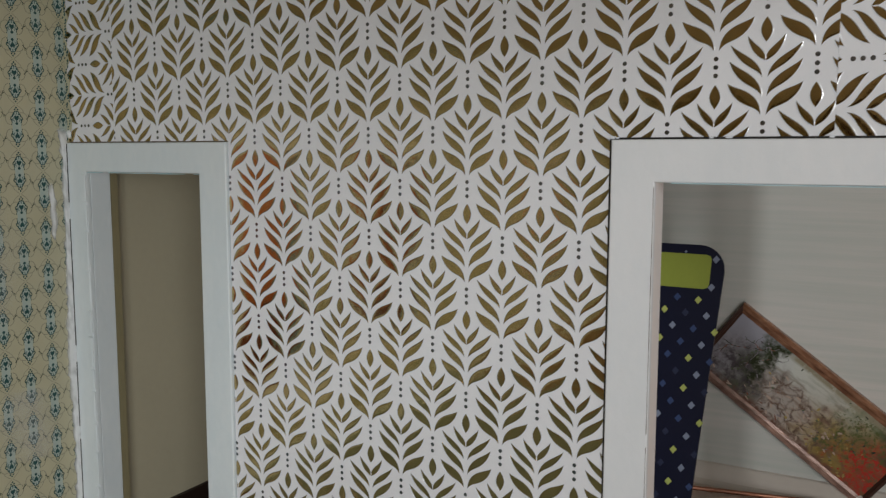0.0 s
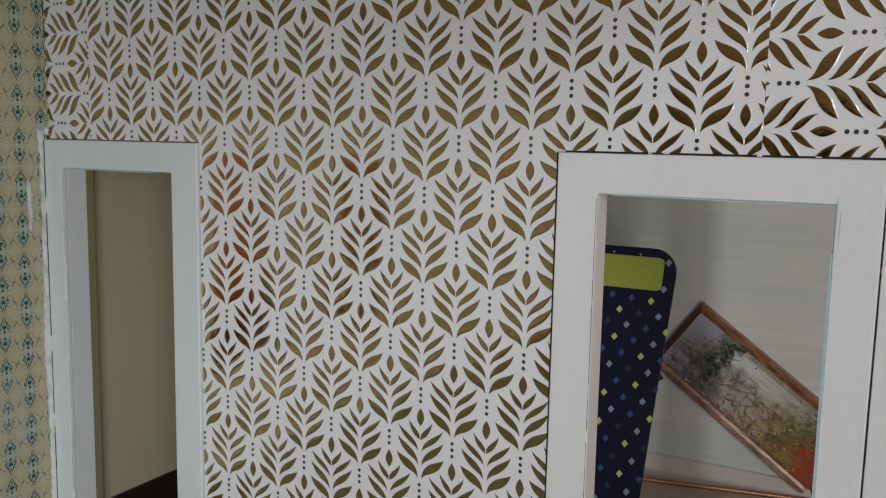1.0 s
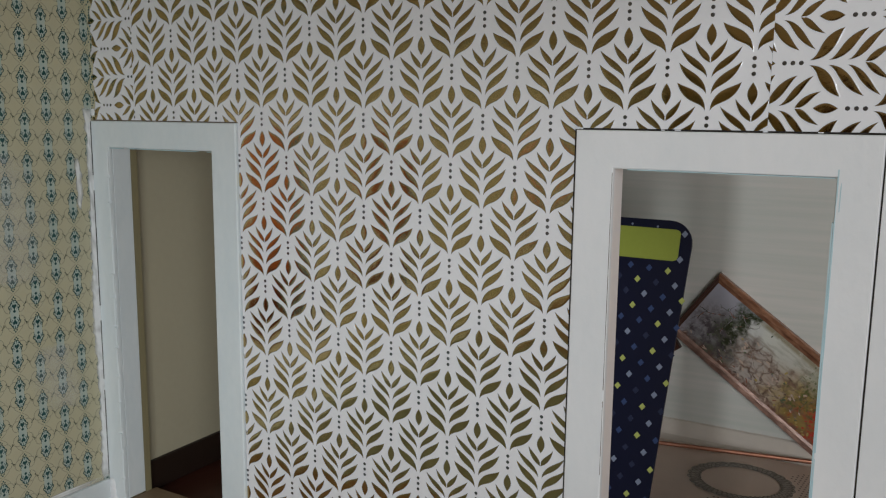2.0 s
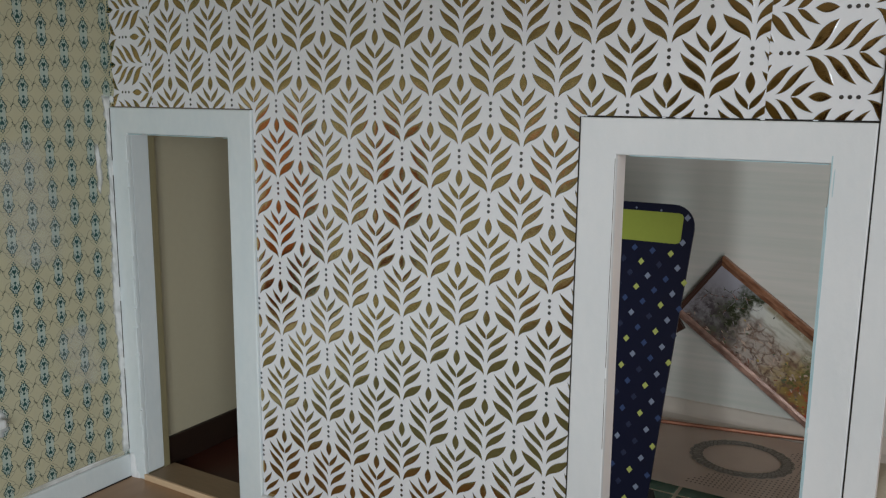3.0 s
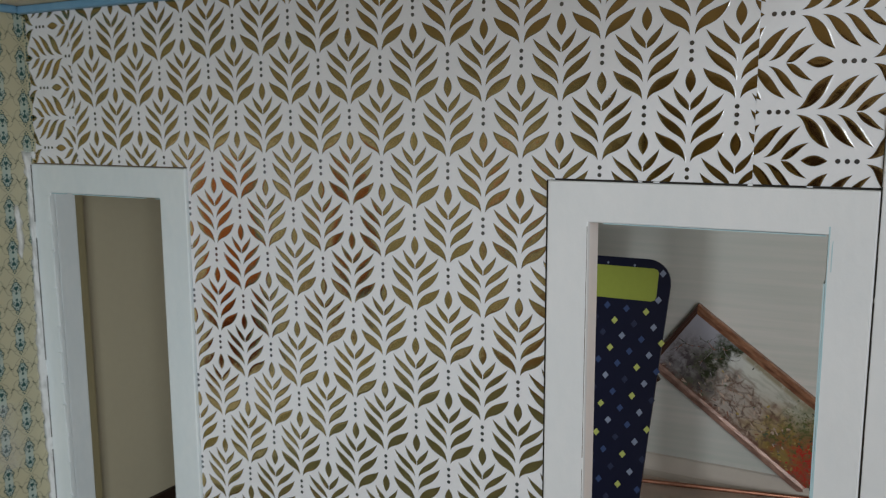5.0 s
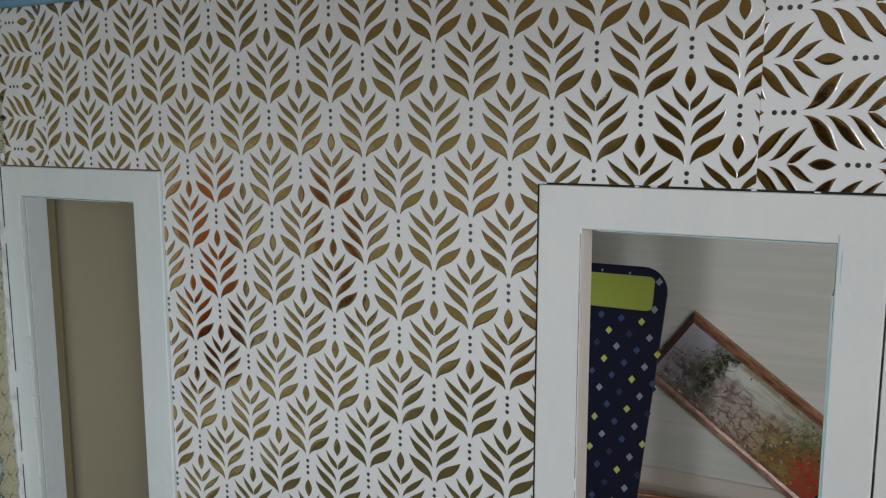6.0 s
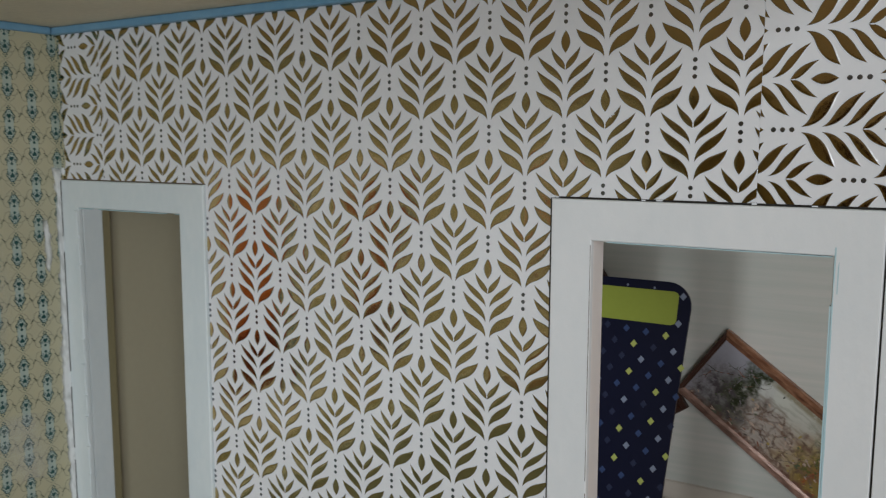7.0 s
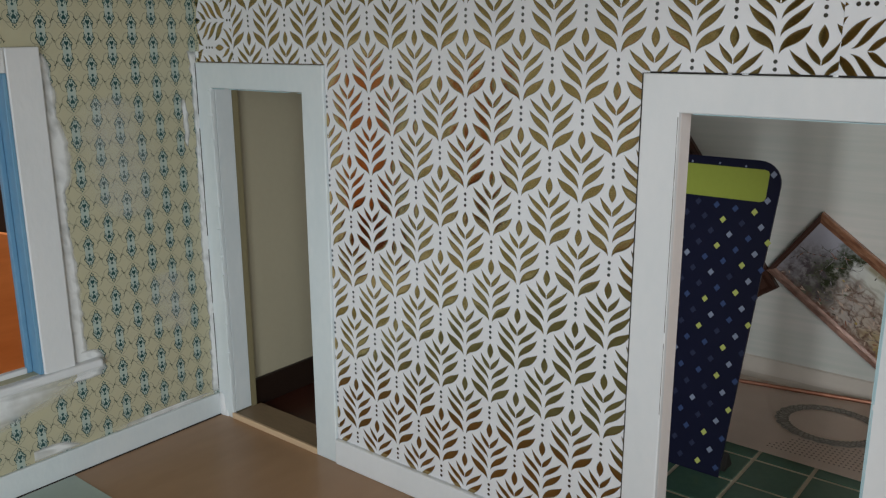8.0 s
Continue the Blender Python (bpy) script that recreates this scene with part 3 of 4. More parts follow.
# ---- window frames on the back wall ----
def house_window(name, hole):
    y0, y1, z0, z1 = hole
    root = thing(name, "white painted doll's house window with blue inner edges and an open view", "window", "", "structure")
    w = 14.0
    part("window_frame", boxed(-0.2, 2.4, y1, y1 + w, z0 - 2, z1 + 10, bevel=0.6, jitter=0.15), M_PAINT, root)
    part("window_frame", boxed(-0.2, 2.4, y0 - w, y0, z0 - 2, z1 + 10, bevel=0.6, jitter=0.15), M_PAINT, root)
    part("window_frame", boxed(-0.2, 2.3, y0 + 0.05, y1 - 0.05, z1, z1 + 9.8, bevel=0.6), M_PAINT, root)
    part("blue_lining", boxed(-9.5, 2.0, y1 - 1.8, y1 - 0.05, z0, z1, bevel=0.3), M_BLUE, root, "pale blue painted window lining")
    part("blue_lining", boxed(-9.5, 2.0, y0 + 0.05, y0 + 1.8, z0, z1, bevel=0.3), M_BLUE, root, "pale blue painted window lining")
    part("blue_lining", boxed(-9.5, 2.0, y0 + 1.9, y1 - 1.9, z1 - 1.8, z1 - 0.05, bevel=0.3), M_BLUE, root, "pale blue painted window lining")
    part("inner_bar", boxed(-7, -4.2, y1 - 4.2, y1 - 1.9, z0, z1 - 2, bevel=0.4), M_BLUE, root)
    part("inner_bar", boxed(-7, -4.2, y0 + 1.9, y0 + 4.2, z0, z1 - 2, bevel=0.4), M_BLUE, root)
    part("inner_bar", boxed(-7, -4.2, y0 + 4.3, y1 - 4.3, z0, z0 + 2.5, bevel=0.4), M_PAINT, root)
    part("window_sill", boxed(-9.5, 4.5, y0 - w - 12, y1 + w + 12, z0 - 4.2, z0 - 0.05, bevel=1.2, jitter=0.3), M_PAINT, root)
    return root


for k in range(3):
    house_window("window_%d" % (k + 1), HOLES[2 - k])
bm = bmesh.new()
for x, y, z, r in ((2.3, -0.75, 9.0, 2.1), (2.5, -0.8, 5.6, 2.2), (2.7, -0.85, 2.6, 2.4), (5.4, -0.6, 0.8, 1.5)):
    bmesh.ops.create_icosphere(bm, subdivisions=3, radius=r * MM, matrix=Matrix.Translation(Vector((x, y, z)) * MM) @ Matrix.Diagonal((1.1, 0.35, 1.6, 1)))
for f in bm.faces:
    f.smooth = True
structure("trim_paint_lump", bm, M_PAINT, "lumps of thick white paint in the corner of the casing", "paint")
smears = thing("paint_smear", "thin uneven white paint smeared over the cream paper's edge, with faint pale patches", "paint", "", "structure")
# rows of (height, from, to) along the wall; open: the side on which the white thins out
SMEARS = [
    ([(187, -5.2, -0.4), (175, -3.6, -0.4), (150, -3.8, -0.3), (120, -4.4, -0.3), (90, -5.6, -0.3), (60, -4.0, -0.3), (38, -4.2, -0.3), (20, -5.0, -0.3), (12, -6.0, -0.3)], "far"),
    ([(165, -10.0, -7.4), (159, -10.4, -6.8), (149, -10.2, -6.4), (141, -9.2, -7.2)], "both"),
    ([(187, -75.7, -73.5), (176, -75.7, -70.5), (160, -75.7, -69.5), (146, -75.7, -66), (134, -75.7, -66.5), (128, -75.7, -70.5), (113, -75.7, -70.2), (96, -75.7, -68.5), (70, -75.7, -68.5), (50, -75.7, -69)], "near"),
    ([(56, -71, -64), (53, -74, -61), (49, -75, -60), (45, -75, -60), (42, -78, -62)], "near"),
    ([(49, -185, -63), (46, -185, -64), (43, -185, -67), (40, -185, -74), (37, -185, -82), (34, -185, -95), (30, -185, -112)], "near"),
    ([(18, -98, -86), (15, -98, -78), (12, -98, -74)], "near"),
    # two faint pale patches inside the paper, a fifth as strong
    ([(168, -58, -36), (156, -66, -26), (140, -66, -20), (124, -62, -24), (112, -54, -30)], "pale_patch"),
    ([(84, -34, -16), (72, -40, -12), (60, -36, -10), (52, -30, -14)], "pale_patch"),
    ([(14.6, -60, -2), (13.6, -62, -2), (11.6, -64, -2)], "both"),
]
rnd = random.Random(11)
for i, (rows, thins) in enumerate(SMEARS):
    bm = bmesh.new()
    fade = bm.verts.layers.float.new("fade")
    fine = []
    for (za, a0, a1), (zb, b0, b1) in zip(rows, rows[1:]):
        n = max(2, int(abs(za - zb) / 2.5))
        fine += [(za + (zb - za) * k / n, a0 + (b0 - a0) * k / n, a1 + (b1 - a1) * k / n) for k in range(n)]
    fine.append(rows[-1])
    lines = []
    for k, (z, y0, y1) in enumerate(fine):
        line = []
        for q, f in enumerate((0.0, 0.35, 0.65, 1.0)):
            y = y0 + (y1 - y0) * f
            thin = (q == 0 and thins in ("far", "both")) or (q == 3 and thins in ("near", "both"))
            thin = thin or (thins == "pale_patch" and q in (0, 3))
            if thin:
                y += rnd.uniform(-0.9, 0.9)
            v = bm.verts.new(Vector((0.30 + 0.03 * i, y, z + rnd.uniform(-0.3, 0.3))) * MM)
            v[fade] = 0.0 if thin or k in (0, len(fine) - 1) else rnd.uniform(0.65, 1.0) * (0.2 if thins == "pale_patch" else 1.0)
            line.append(v)
        lines.append(line)
    for la, lb in zip(lines, lines[1:]):
        for q in range(3):
            bm.faces.new((la[q], la[q + 1], lb[q + 1], lb[q]))
    part("smear", bm, M_SMEAR, smears)

# ---- second room beyond the wide doorway ----
structure("floor_tiled", boxed(150, WIDE, 0.4, BACK, -10, -0.45), M_GROUT, "tan grout bed of the green tiled floor", "floor")


def cove():
    bm = bmesh.new()
    prof = [(BACK, 10.2), (BACK - 1.5, 9.6), (BACK - 4.2, 6.0), (BACK - 6.5, 2.6), (BACK - 10.0, 0.6), (BACK - 12.0, -0.9), (BACK, -0.9)]
    a = [bm.verts.new(Vector((150, y, z)) * MM) for y, z in prof]
    b = [bm.verts.new(Vector((WIDE, y, z)) * MM) for y, z in prof]
    for i in range(len(prof)):
        j = (i + 1) % len(prof)
        bm.faces.new((a[i], a[j], b[j], b[i]))
    bm.faces.new(a)
    bm.faces.new(b[::-1])
    structure("trim_cove", bm, M_COVE, "white coved strip along the foot of the far wall", "trim")


cove()


def printed_sheet():
    root = thing("printed_sheet", "pale paper sheet with a printed lacy oval, lying on the tiles", "paper")
    bm = bmesh.new()
    rows, cols = 9, 12
    grid = [[bm.verts.new(Vector((150 + 146 * c / cols, 131.0 + 85.5 * r / rows, 0.55 + 1.2 * r / rows + 1.7 * (1 - r / rows) ** 8 * max(0.0, 1 - c / 9) + 0.15 * math.sin(c * 0.9))) * MM) for c in range(cols + 1)] for r in range(rows + 1)]
    for r in range(rows):
        for c in range(cols):
            bm.faces.new((grid[r][c], grid[r][c + 1], grid[r + 1][c + 1], grid[r + 1][c]))
    bmesh.ops.solidify(bm, geom=bm.faces[:], thickness=0.35 * MM)
    part("sheet", bm, M_PAPER, root)

    def lift(y):
        return 1.12 + 1.2 * (y - 131.0) / 85.5

    # the oval: a mottled band with a scalloped rim, and a braid of small loops over it
    def on_oval(a, grow, up):
        rx, ry = 22.0 + grow, 19.3 + grow * 0.87
        x, y = 256.7 + rx * math.cos(a) - 4 * math.sin(a), 179 + ry * math.sin(a) + 4.0 * math.cos(a)
        return bm.verts.new(Vector((x, y, lift(y) + up)) * MM)

    bm = bmesh.new()
    steps = 240
    outer = [on_oval(2 * math.pi * k / steps, 3.1 + 0.9 * abs(math.sin(24 * math.pi * k / steps)), 0) for k in range(steps)]
    inner = [on_oval(2 * math.pi * k / steps, -2.6 - 0.5 * abs(math.sin(24 * math.pi * k / steps + 0.6)), 0) for k in range(steps)]
    for k in range(steps):
        j = (k + 1) % steps
        bm.faces.new((outer[k], outer[j], inner[j], inner[k]))
    part("oval_ground", bm, M_INKWASH, root, "mottled grey oval band")
    bm = bmesh.new()
    for strand in range(3):
        wave = [2.7 * math.sin(36 * math.pi * k / steps + strand * 2.1) for k in range(steps)]
        for k in range(steps):
            j = (k + 1) % steps
            a, b = 2 * math.pi * k / steps, 2 * math.pi * j / steps
            up = 0.06 + 0.05 * strand
            bm.faces.new((on_oval(a, wave[k] - 0.5, up), on_oval(a, wave[k] + 0.5, up), on_oval(b, wave[j] + 0.5, up), on_oval(b, wave[j] - 0.5, up)))
    part("oval_print", bm, M_INK, root, "dark grey braided oval border")
    bm = bmesh.new()
    for i in range(33):
        for j in range(27):
            x, y = 226 + 2.15 * i + 0.25 * j, 138.5 + 2.6 * j
            d = math.hypot((x - 256.7) / 27.0, (y - 179) / 24.0)
            if d < 1.02 or x - 238 < (y - 140) * 0.7 or y > 206 or x > 294:
                continue
            made = [bm.verts.new(Vector((x + u, y + w, lift(y))) * MM) for u, w in ((-0.42, -0.5), (0.42, -0.5), (0.42, 0.5), (-0.42, 0.5))]
            bm.faces.new(made)
    tagged(part("dotted_print", bm, M_INKBROWN, root, "rows of tiny brown printed dots"), kind="stuff")
    return root


printed_sheet()


def rod():
    bm = bmesh.new()
    bmesh.ops.create_cone(bm, cap_ends=True, segments=14, radius1=1.15 * MM, radius2=1.15 * MM, depth=130 * MM)
    a, b = Vector((184, 200.0, 3.05)), Vector((301, 224.5, 3.2))
    m = Matrix.Translation((a + b) / 2 * MM) @ (b - a).to_track_quat("Z", "Y").to_matrix().to_4x4()
    bmesh.ops.transform(bm, matrix=m, verts=bm.verts[:])
    ob = part("copper_rod", bm, M_COPPER)
    tagged(ob, "thin bright copper rod lying along the paper sheet", "rod")


rod()


def strokes(x0, x1, z0, z1):
    """Loose dabs of oil paint, patch by patch, and thin dark branches over them."""
    rnd = random.Random(21)
    bm = bmesh.new()
    layer = [0.0]

    def dab(x, z, length, width, turn, slot):
        if slot in (3, 4) or not (x0 + 0.8 < x < x1 - 0.8 and z0 + 0.8 < z < z1 - 0.8):
            return
        layer[0] += 0.00012
        c, k = math.cos(turn), math.sin(turn)
        pts = []
        for u, v in ((-1, 0.1), (-0.5, 0.9), (0.4, 1.0), (1, 0.0), (0.5, -0.8), (-0.6, -1.0)):
            u, v = u * length / 2 * rnd.uniform(0.8, 1.1), v * width / 2 * rnd.uniform(0.6, 1.2)
            pts.append((min(max(x + u * c - v * k, x0), x1), min(max(z + u * k + v * c, z0), z1)))
        f = bm.faces.new([bm.verts.new(Vector((px, -2.66 - layer[0], pz)) * MM) for px, pz in pts])
        f.material_index = slot

    # patches: middle along and down from the top, spreads, number, colours, length, width, turn
    patches = (
        (8, 9, 6, 7, 80, (3, 3, 4, 4), 4.0, 1.4, 0.9), (9, 22, 6, 6, 70, (3, 9, 9, 4), 3.0, 1.2, 0.6), (18, 22, 6, 7, 80, (0, 1, 1, 2, 9), 2.0, 0.9, 0.4), (16, 8, 5, 5, 36, (9, 1, 2, 3), 1.8, 0.8, 0.8),
        (24, 13, 3, 7, 80, (0, 0, 1, 1), 1.8, 0.8, 1.0), (28, 27, 5, 5, 60, (0, 9, 1, 5), 2.0, 0.8, 0.2), (46, 8, 14, 4, 150, (4, 4, 4, 3), 4.2, 1.4, 0.1),
        (68, 10, 10, 4, 50, (4, 4, 3), 4.0, 1.4, 0.1), (46, 20, 12, 6, 130, (4, 5, 5, 3, 5), 3.0, 1.2, -0.5), (36, 33, 22, 3, 120, (5, 8, 2, 5), 3.2, 0.8, 0.05),
        (60, 26, 12, 7, 110, (5, 4, 6, 5), 2.8, 1.0, -0.4), (50, 26, 22, 8, 60, (2, 9, 8), 2.0, 0.5, -0.3), (72, 24, 9, 7, 120, (6, 6, 1, 5), 2.2, 0.9, 0.6), (80, 32, 12, 5, 120, (6, 6, 8, 5), 2.4, 0.9, 0.2),
        (88, 15, 7, 7, 90, (1, 1, 0, 6), 2.2, 1.0, 0.7), (90, 27, 8, 7, 110, (7, 6, 7, 8), 1.9, 1.0, 0.8), (94, 35, 7, 4, 100, (7, 7, 8, 6), 1.9, 1.0, 0.4),
        (64, 3, 30, 1.6, 60, (1, 0, 3, 1), 2.4, 0.7, 0.1), (40, 16, 5, 5, 26, (1, 6, 1), 1.8, 0.9, 0.6), (58, 16, 8, 3, 26, (1, 6), 1.6, 0.8, 0.3))
    for cx, cv, rx, rv, number, slots, length, width, turn in patches:
        for _ in range(int(number * 0.12)):
            dab(rnd.gauss(cx, rx * 0.62), z1 - rnd.gauss(cv, rv * 0.62), length * rnd.uniform(0.5, 1.3), width * rnd.uniform(0.6, 1.5), turn + rnd.gauss(0, 0.7), rnd.choice(slots))

    def branch(x, v, turn, length, width):
        """A line that wanders and forks, down from the top in v."""
        steps = int(length / 1.2)
        for k in range(steps):
            turn += rnd.gauss(0, 0.22)
            x, v = x + 1.2 * math.cos(turn), v + 1.2 * math.sin(turn)
            dab(x, z1 - v, 1.9, width * (1 - 0.6 * k / steps), -turn, rnd.choice((2, 8, 9, 0)))
            if width > 0.4 and rnd.random() < 0.22:
                branch(x, v, turn + rnd.choice((-0.8, 0.8)), length * 0.45, width * 0.62)

    branch(22, 3, 1.1, 24, 0.8)
    branch(24, 14, -0.5, 16, 0.36)
    for x, v, turn, length in ((34, 16, 0.5, 24), (40, 28, -0.5, 24), (50, 20, 0.7, 16), (58, 28, -0.7, 18), (66, 24, -0.2, 20), (28, 31, 0.05, 30), (62, 31, -0.3, 20), (44, 24, 0.3, 22), (74, 30, -0.6, 16)):
        branch(x, v, turn, length, 0.2)
    return bm


def framed_picture(name, label, long, short, m, wood, canvas_mat, painted):
    """A small picture in a moulded wooden frame, lying in its own x (long) and z (short), facing -y."""
    root = thing(name, label, "picture")
    top, low, side, d = 5.2, 4.4, 3.0, 4.2

    def bar(x0, x1, z_out, z_in, cut0, cut1):
        """A rail with a flat outer face, an inner slope and mitred ends; cut: how far the ends draw in on the inner side."""
        bm = bmesh.new()
        prof = [(0.0, 0.0), (0.0, 0.85), (0.08, 1.0), (0.5, 0.96), (0.62, 0.82), (0.95, 0.66), (1.0, 0.6), (1.0, 0.0)]
        n = max(4, int((x1 - x0) / 4))
        rows = []
        for k in range(n + 1):
            f = k / n
            row = []
            for u, h in prof:
                x = (x0 + cut0 * u) * (1 - f) + (x1 - cut1 * u) * f
                worn = rnd.uniform(-0.12, 0.12)
                row.append(bm.verts.new(Vector((x, -d * h, z_out + (z_in - z_out) * u + (worn if 0 < u < 1 else 0.5 * worn))) * MM))
            rows.append(row)
        for ra, rb in zip(rows, rows[1:]):
            for i in range(len(prof)):
                j = (i + 1) % len(prof)
                bm.faces.new((ra[i], ra[j], rb[j], rb[i]))
        bm.faces.new(rows[0])
        bm.faces.new(rows[-1][::-1])
        return bm

    rnd = random.Random(8)
    part("frame_bar", bar(0, long, short, short - top, side, side), wood[0], root)
    part("frame_bar", bar(0, long, 0, low, side, side), wood[1], root)
    turn = Matrix.Rotation(radians(-90), 4, "Y")
    for x, sign in ((0, 1), (long, -1)):
        # the end rails run upwards: built lying, then turned
        bm = bar(0, short, 0, -side * sign, low, top)
        bmesh.ops.transform(bm, matrix=Matrix.Translation((x * MM, 0, 0)) @ turn, verts=bm.verts[:])
        part("frame_bar", bm, wood[2], root)
    canvas = part("canvas", boxed(side - 0.2, long - side + 0.2, -2.6, -0.6, low - 0.2, short - top + 0.2), canvas_mat, root, "landscape painted in loose strokes" if painted else "dark backing board")
    if painted:
        tagged(part("brushwork", strokes(side, long - side, low, short - top), tuple(OILS), canvas, "loose strokes of oil paint"), kind="stuff")
    root.matrix_world = m
    return root


def tilted(x, y, z, turn, lean=0.0):
    return Matrix.Translation(Vector((x, y, z)) * MM) @ Euler((radians(lean), 0, 0)).to_matrix().to_4x4() @ Euler((0, radians(turn), 0)).to_matrix().to_4x4()


# the end rails' dark brown puts their shadow into the colour
framed_picture("framed_painting", "small landscape painting in coppery frame, leaning crookedly on the wall", 106, 45, tilted(204.1, 228.9, 63.6, 36, 0), (M_FRAME, M_ROSEFRAME, M_BROWNFRAME), M_PAINTING, True)
framed_picture("framed_picture", "dark brown framed picture leaning behind the navy card", 105, 50, tilted(109.3, 229.4, 110.5, 54.5, 0), (M_BROWNFRAME,) * 3, M_BROWNFRAME, False)


def navy_card():
    root = thing("patterned_card", "navy card with lime panel and scattered diamond print, propped upright", "card")
    lean = math.atan2(20.0, 140.5)

    def arc(cx, cz, r, a0, a1, n=7):
        return [(cx + r * math.cos(radians(a0 + (a1 - a0) * k / n)), cz + r * math.sin(radians(a0 + (a1 - a0) * k / n))) for k in range(n + 1)]

    outline = [(231.0, 0.0), (236.0, 69.0), (240.9, 131.5)] + arc(231.1, 132.2, 9.8, 0, 90)[1:] + arc(160.6, 132.2, 9.8, 90, 180) + [(163.5, 0.0)]

    def place(bm, off):
        m = Matrix.Translation(Vector((0, 96.0 - off, 0)) * MM) @ Euler((-lean, 0, 0)).to_matrix().to_4x4()
        bmesh.ops.transform(bm, matrix=m, verts=bm.verts[:])
        return bm

    part("card", place(sheet(bmesh.new(), outline, 1.2, "y"), 0), M_NAVY, root)
    lime = [(165.5, 124.6), (233.2, 124.4), (234.8, 125.0), (235.4, 126.4), (235.8, 136.6), (235.2, 137.7), (233.8, 138.2), (165, 138.5)]
    part("lime_panel", place(sheet(bmesh.new(), lime, 0.2, "y"), 0.22), M_LIME, root, "plain lime green panel")
    rnd = random.Random(4)
    a, b, mats = (3.61, -6.68), (-4.78, -5.95), (M_LIMEDOT, M_GREYDOT, M_BLUEDOT, M_DIMDOT)
    lime_at = {(-1, 2), (0, 0), (0, 3), (2, 0), (2, 2), (3, 3), (2, 5), (3, 6), (5, 3), (5, 5), (6, 6), (8, 6), (8, 8), (9, 9), (11, 8), (11, 11), (12, 12)}
    grey_at = {(-1, -2), (0, -1), (1, -1), (1, 0), (0, 2), (2, 1), (1, 4), (3, 2), (4, 3), (3, 5), (5, 4), (6, 5), (7, 6), (8, 7), (9, 8), (10, 9), (6, 8)}
    blue_at = {(0, -2), (-1, 1), (1, 1), (1, 3), (2, 4), (3, 1), (4, 4), (7, 5), (10, 8), (4, 6), (5, 7)}
    one = {}
    for k, mt in enumerate(mats):
        bm = sheet(bmesh.new(), [(0, -1.62), (1.42, 0.15), (0, 1.62), (-1.42, -0.15)], 0.15, "y")
        one[k] = mesh_of("diamond", bm, mt)
    tilt = Euler((-lean, 0, 0)).to_matrix().to_4x4()
    for i in range(-3, 24):
        for j in range(-6, 12):
            x, z = 231.6 + a[0] * i + b[0] * j, 120.9 + a[1] * i + b[1] * j
            z = z * (1.1217 - 0.000873 * z) - 2.98
            edge = 231.0 + 10.0 * z / 132
            if z < 2 or z > 139.6 or x > edge - 0.1 or x < 172:
                continue
            if x < 235.9 and z > 122.5:
                continue
            k = 0 if (i, j) in lime_at else 1 if (i, j) in grey_at else 2 if (i, j) in blue_at else rnd.choice((2, 3, 3, 3)) if x > 205 else rnd.choice((1, 2, 3, 3))
            ob = new("diamond", one[k])
            ob.parent = root
            ob.matrix_world = Matrix.Translation(Vector((0, 95.72, 0)) * MM) @ tilt @ Matrix.Translation(Vector((x, 0, z)) * MM)
    for x, z in ((201.5, 139.2), (214.0, 139.4), (225.5, 139.0)):
        ob = new("diamond", one[1])
        ob.parent = root
        ob.matrix_world = Matrix.Translation(Vector((0, 95.72, 0)) * MM) @ tilt @ Matrix.Translation(Vector((x, 0, z)) * MM) @ Matrix.Scale(0.4, 4)
    # small black wedge at the foot of the card
    foot = sheet(bmesh.new(), [(103.0, 0), (112, 0), (107.0, 7.5)], 9, "x")
    bmesh.ops.translate(foot, verts=foot.verts[:], vec=Vector((222.5, 0, 0)) * MM)
    part("black_wedge", foot, M_GAP, root, "small black wedge at the card's foot")
    return root


navy_card()
def mint_sheet():
    root = thing("mint_sheet", "pale mint paper sheet with a cream oval on the floor", "paper")
    outline = ragged([(2.6, -83.0), (60, -82.0), (226, -86.0), (232, -92.0), (234, -350), (2.6, -350)], 22, 0.35, 6)
    part("sheet", sheet(bmesh.new(), outline, 0.4, "z"), M_MINT, root)
    bm = bmesh.new()
    steps = 72
    rings = []
    for grow in (0.0, 4.6):
        rings.append([bm.verts.new(Vector((40 + (17.5 + grow) * math.cos(a), -105.5 + (15.0 + grow) * math.sin(a), 0.5)) * MM) for a in [2 * math.pi * k / steps for k in range(steps)]])
    for k in range(steps):
        j = (k + 1) % steps
        bm.faces.new((rings[0][k], rings[0][j], rings[1][j], rings[1][k]))
    part("oval_print", bm, M_PAPER, root, "cream printed oval ring")
    return root


mint_sheet()

# ---- round the house: the table, and the room it stands in ----
table = thing("table", "brown wooden table that carries the doll's house", "table")
part("tabletop", boxed(-40, 520, -1090, 570, -40, -10.1, bevel=3), M_TABLE, table)
for x, y in ((-30, -1070), (440, -1070), (-30, 490), (440, 490)):
    part("leg", boxed(x, x + 50, y, y + 50, -740, -40.2, bevel=2), M_TABLE, table)


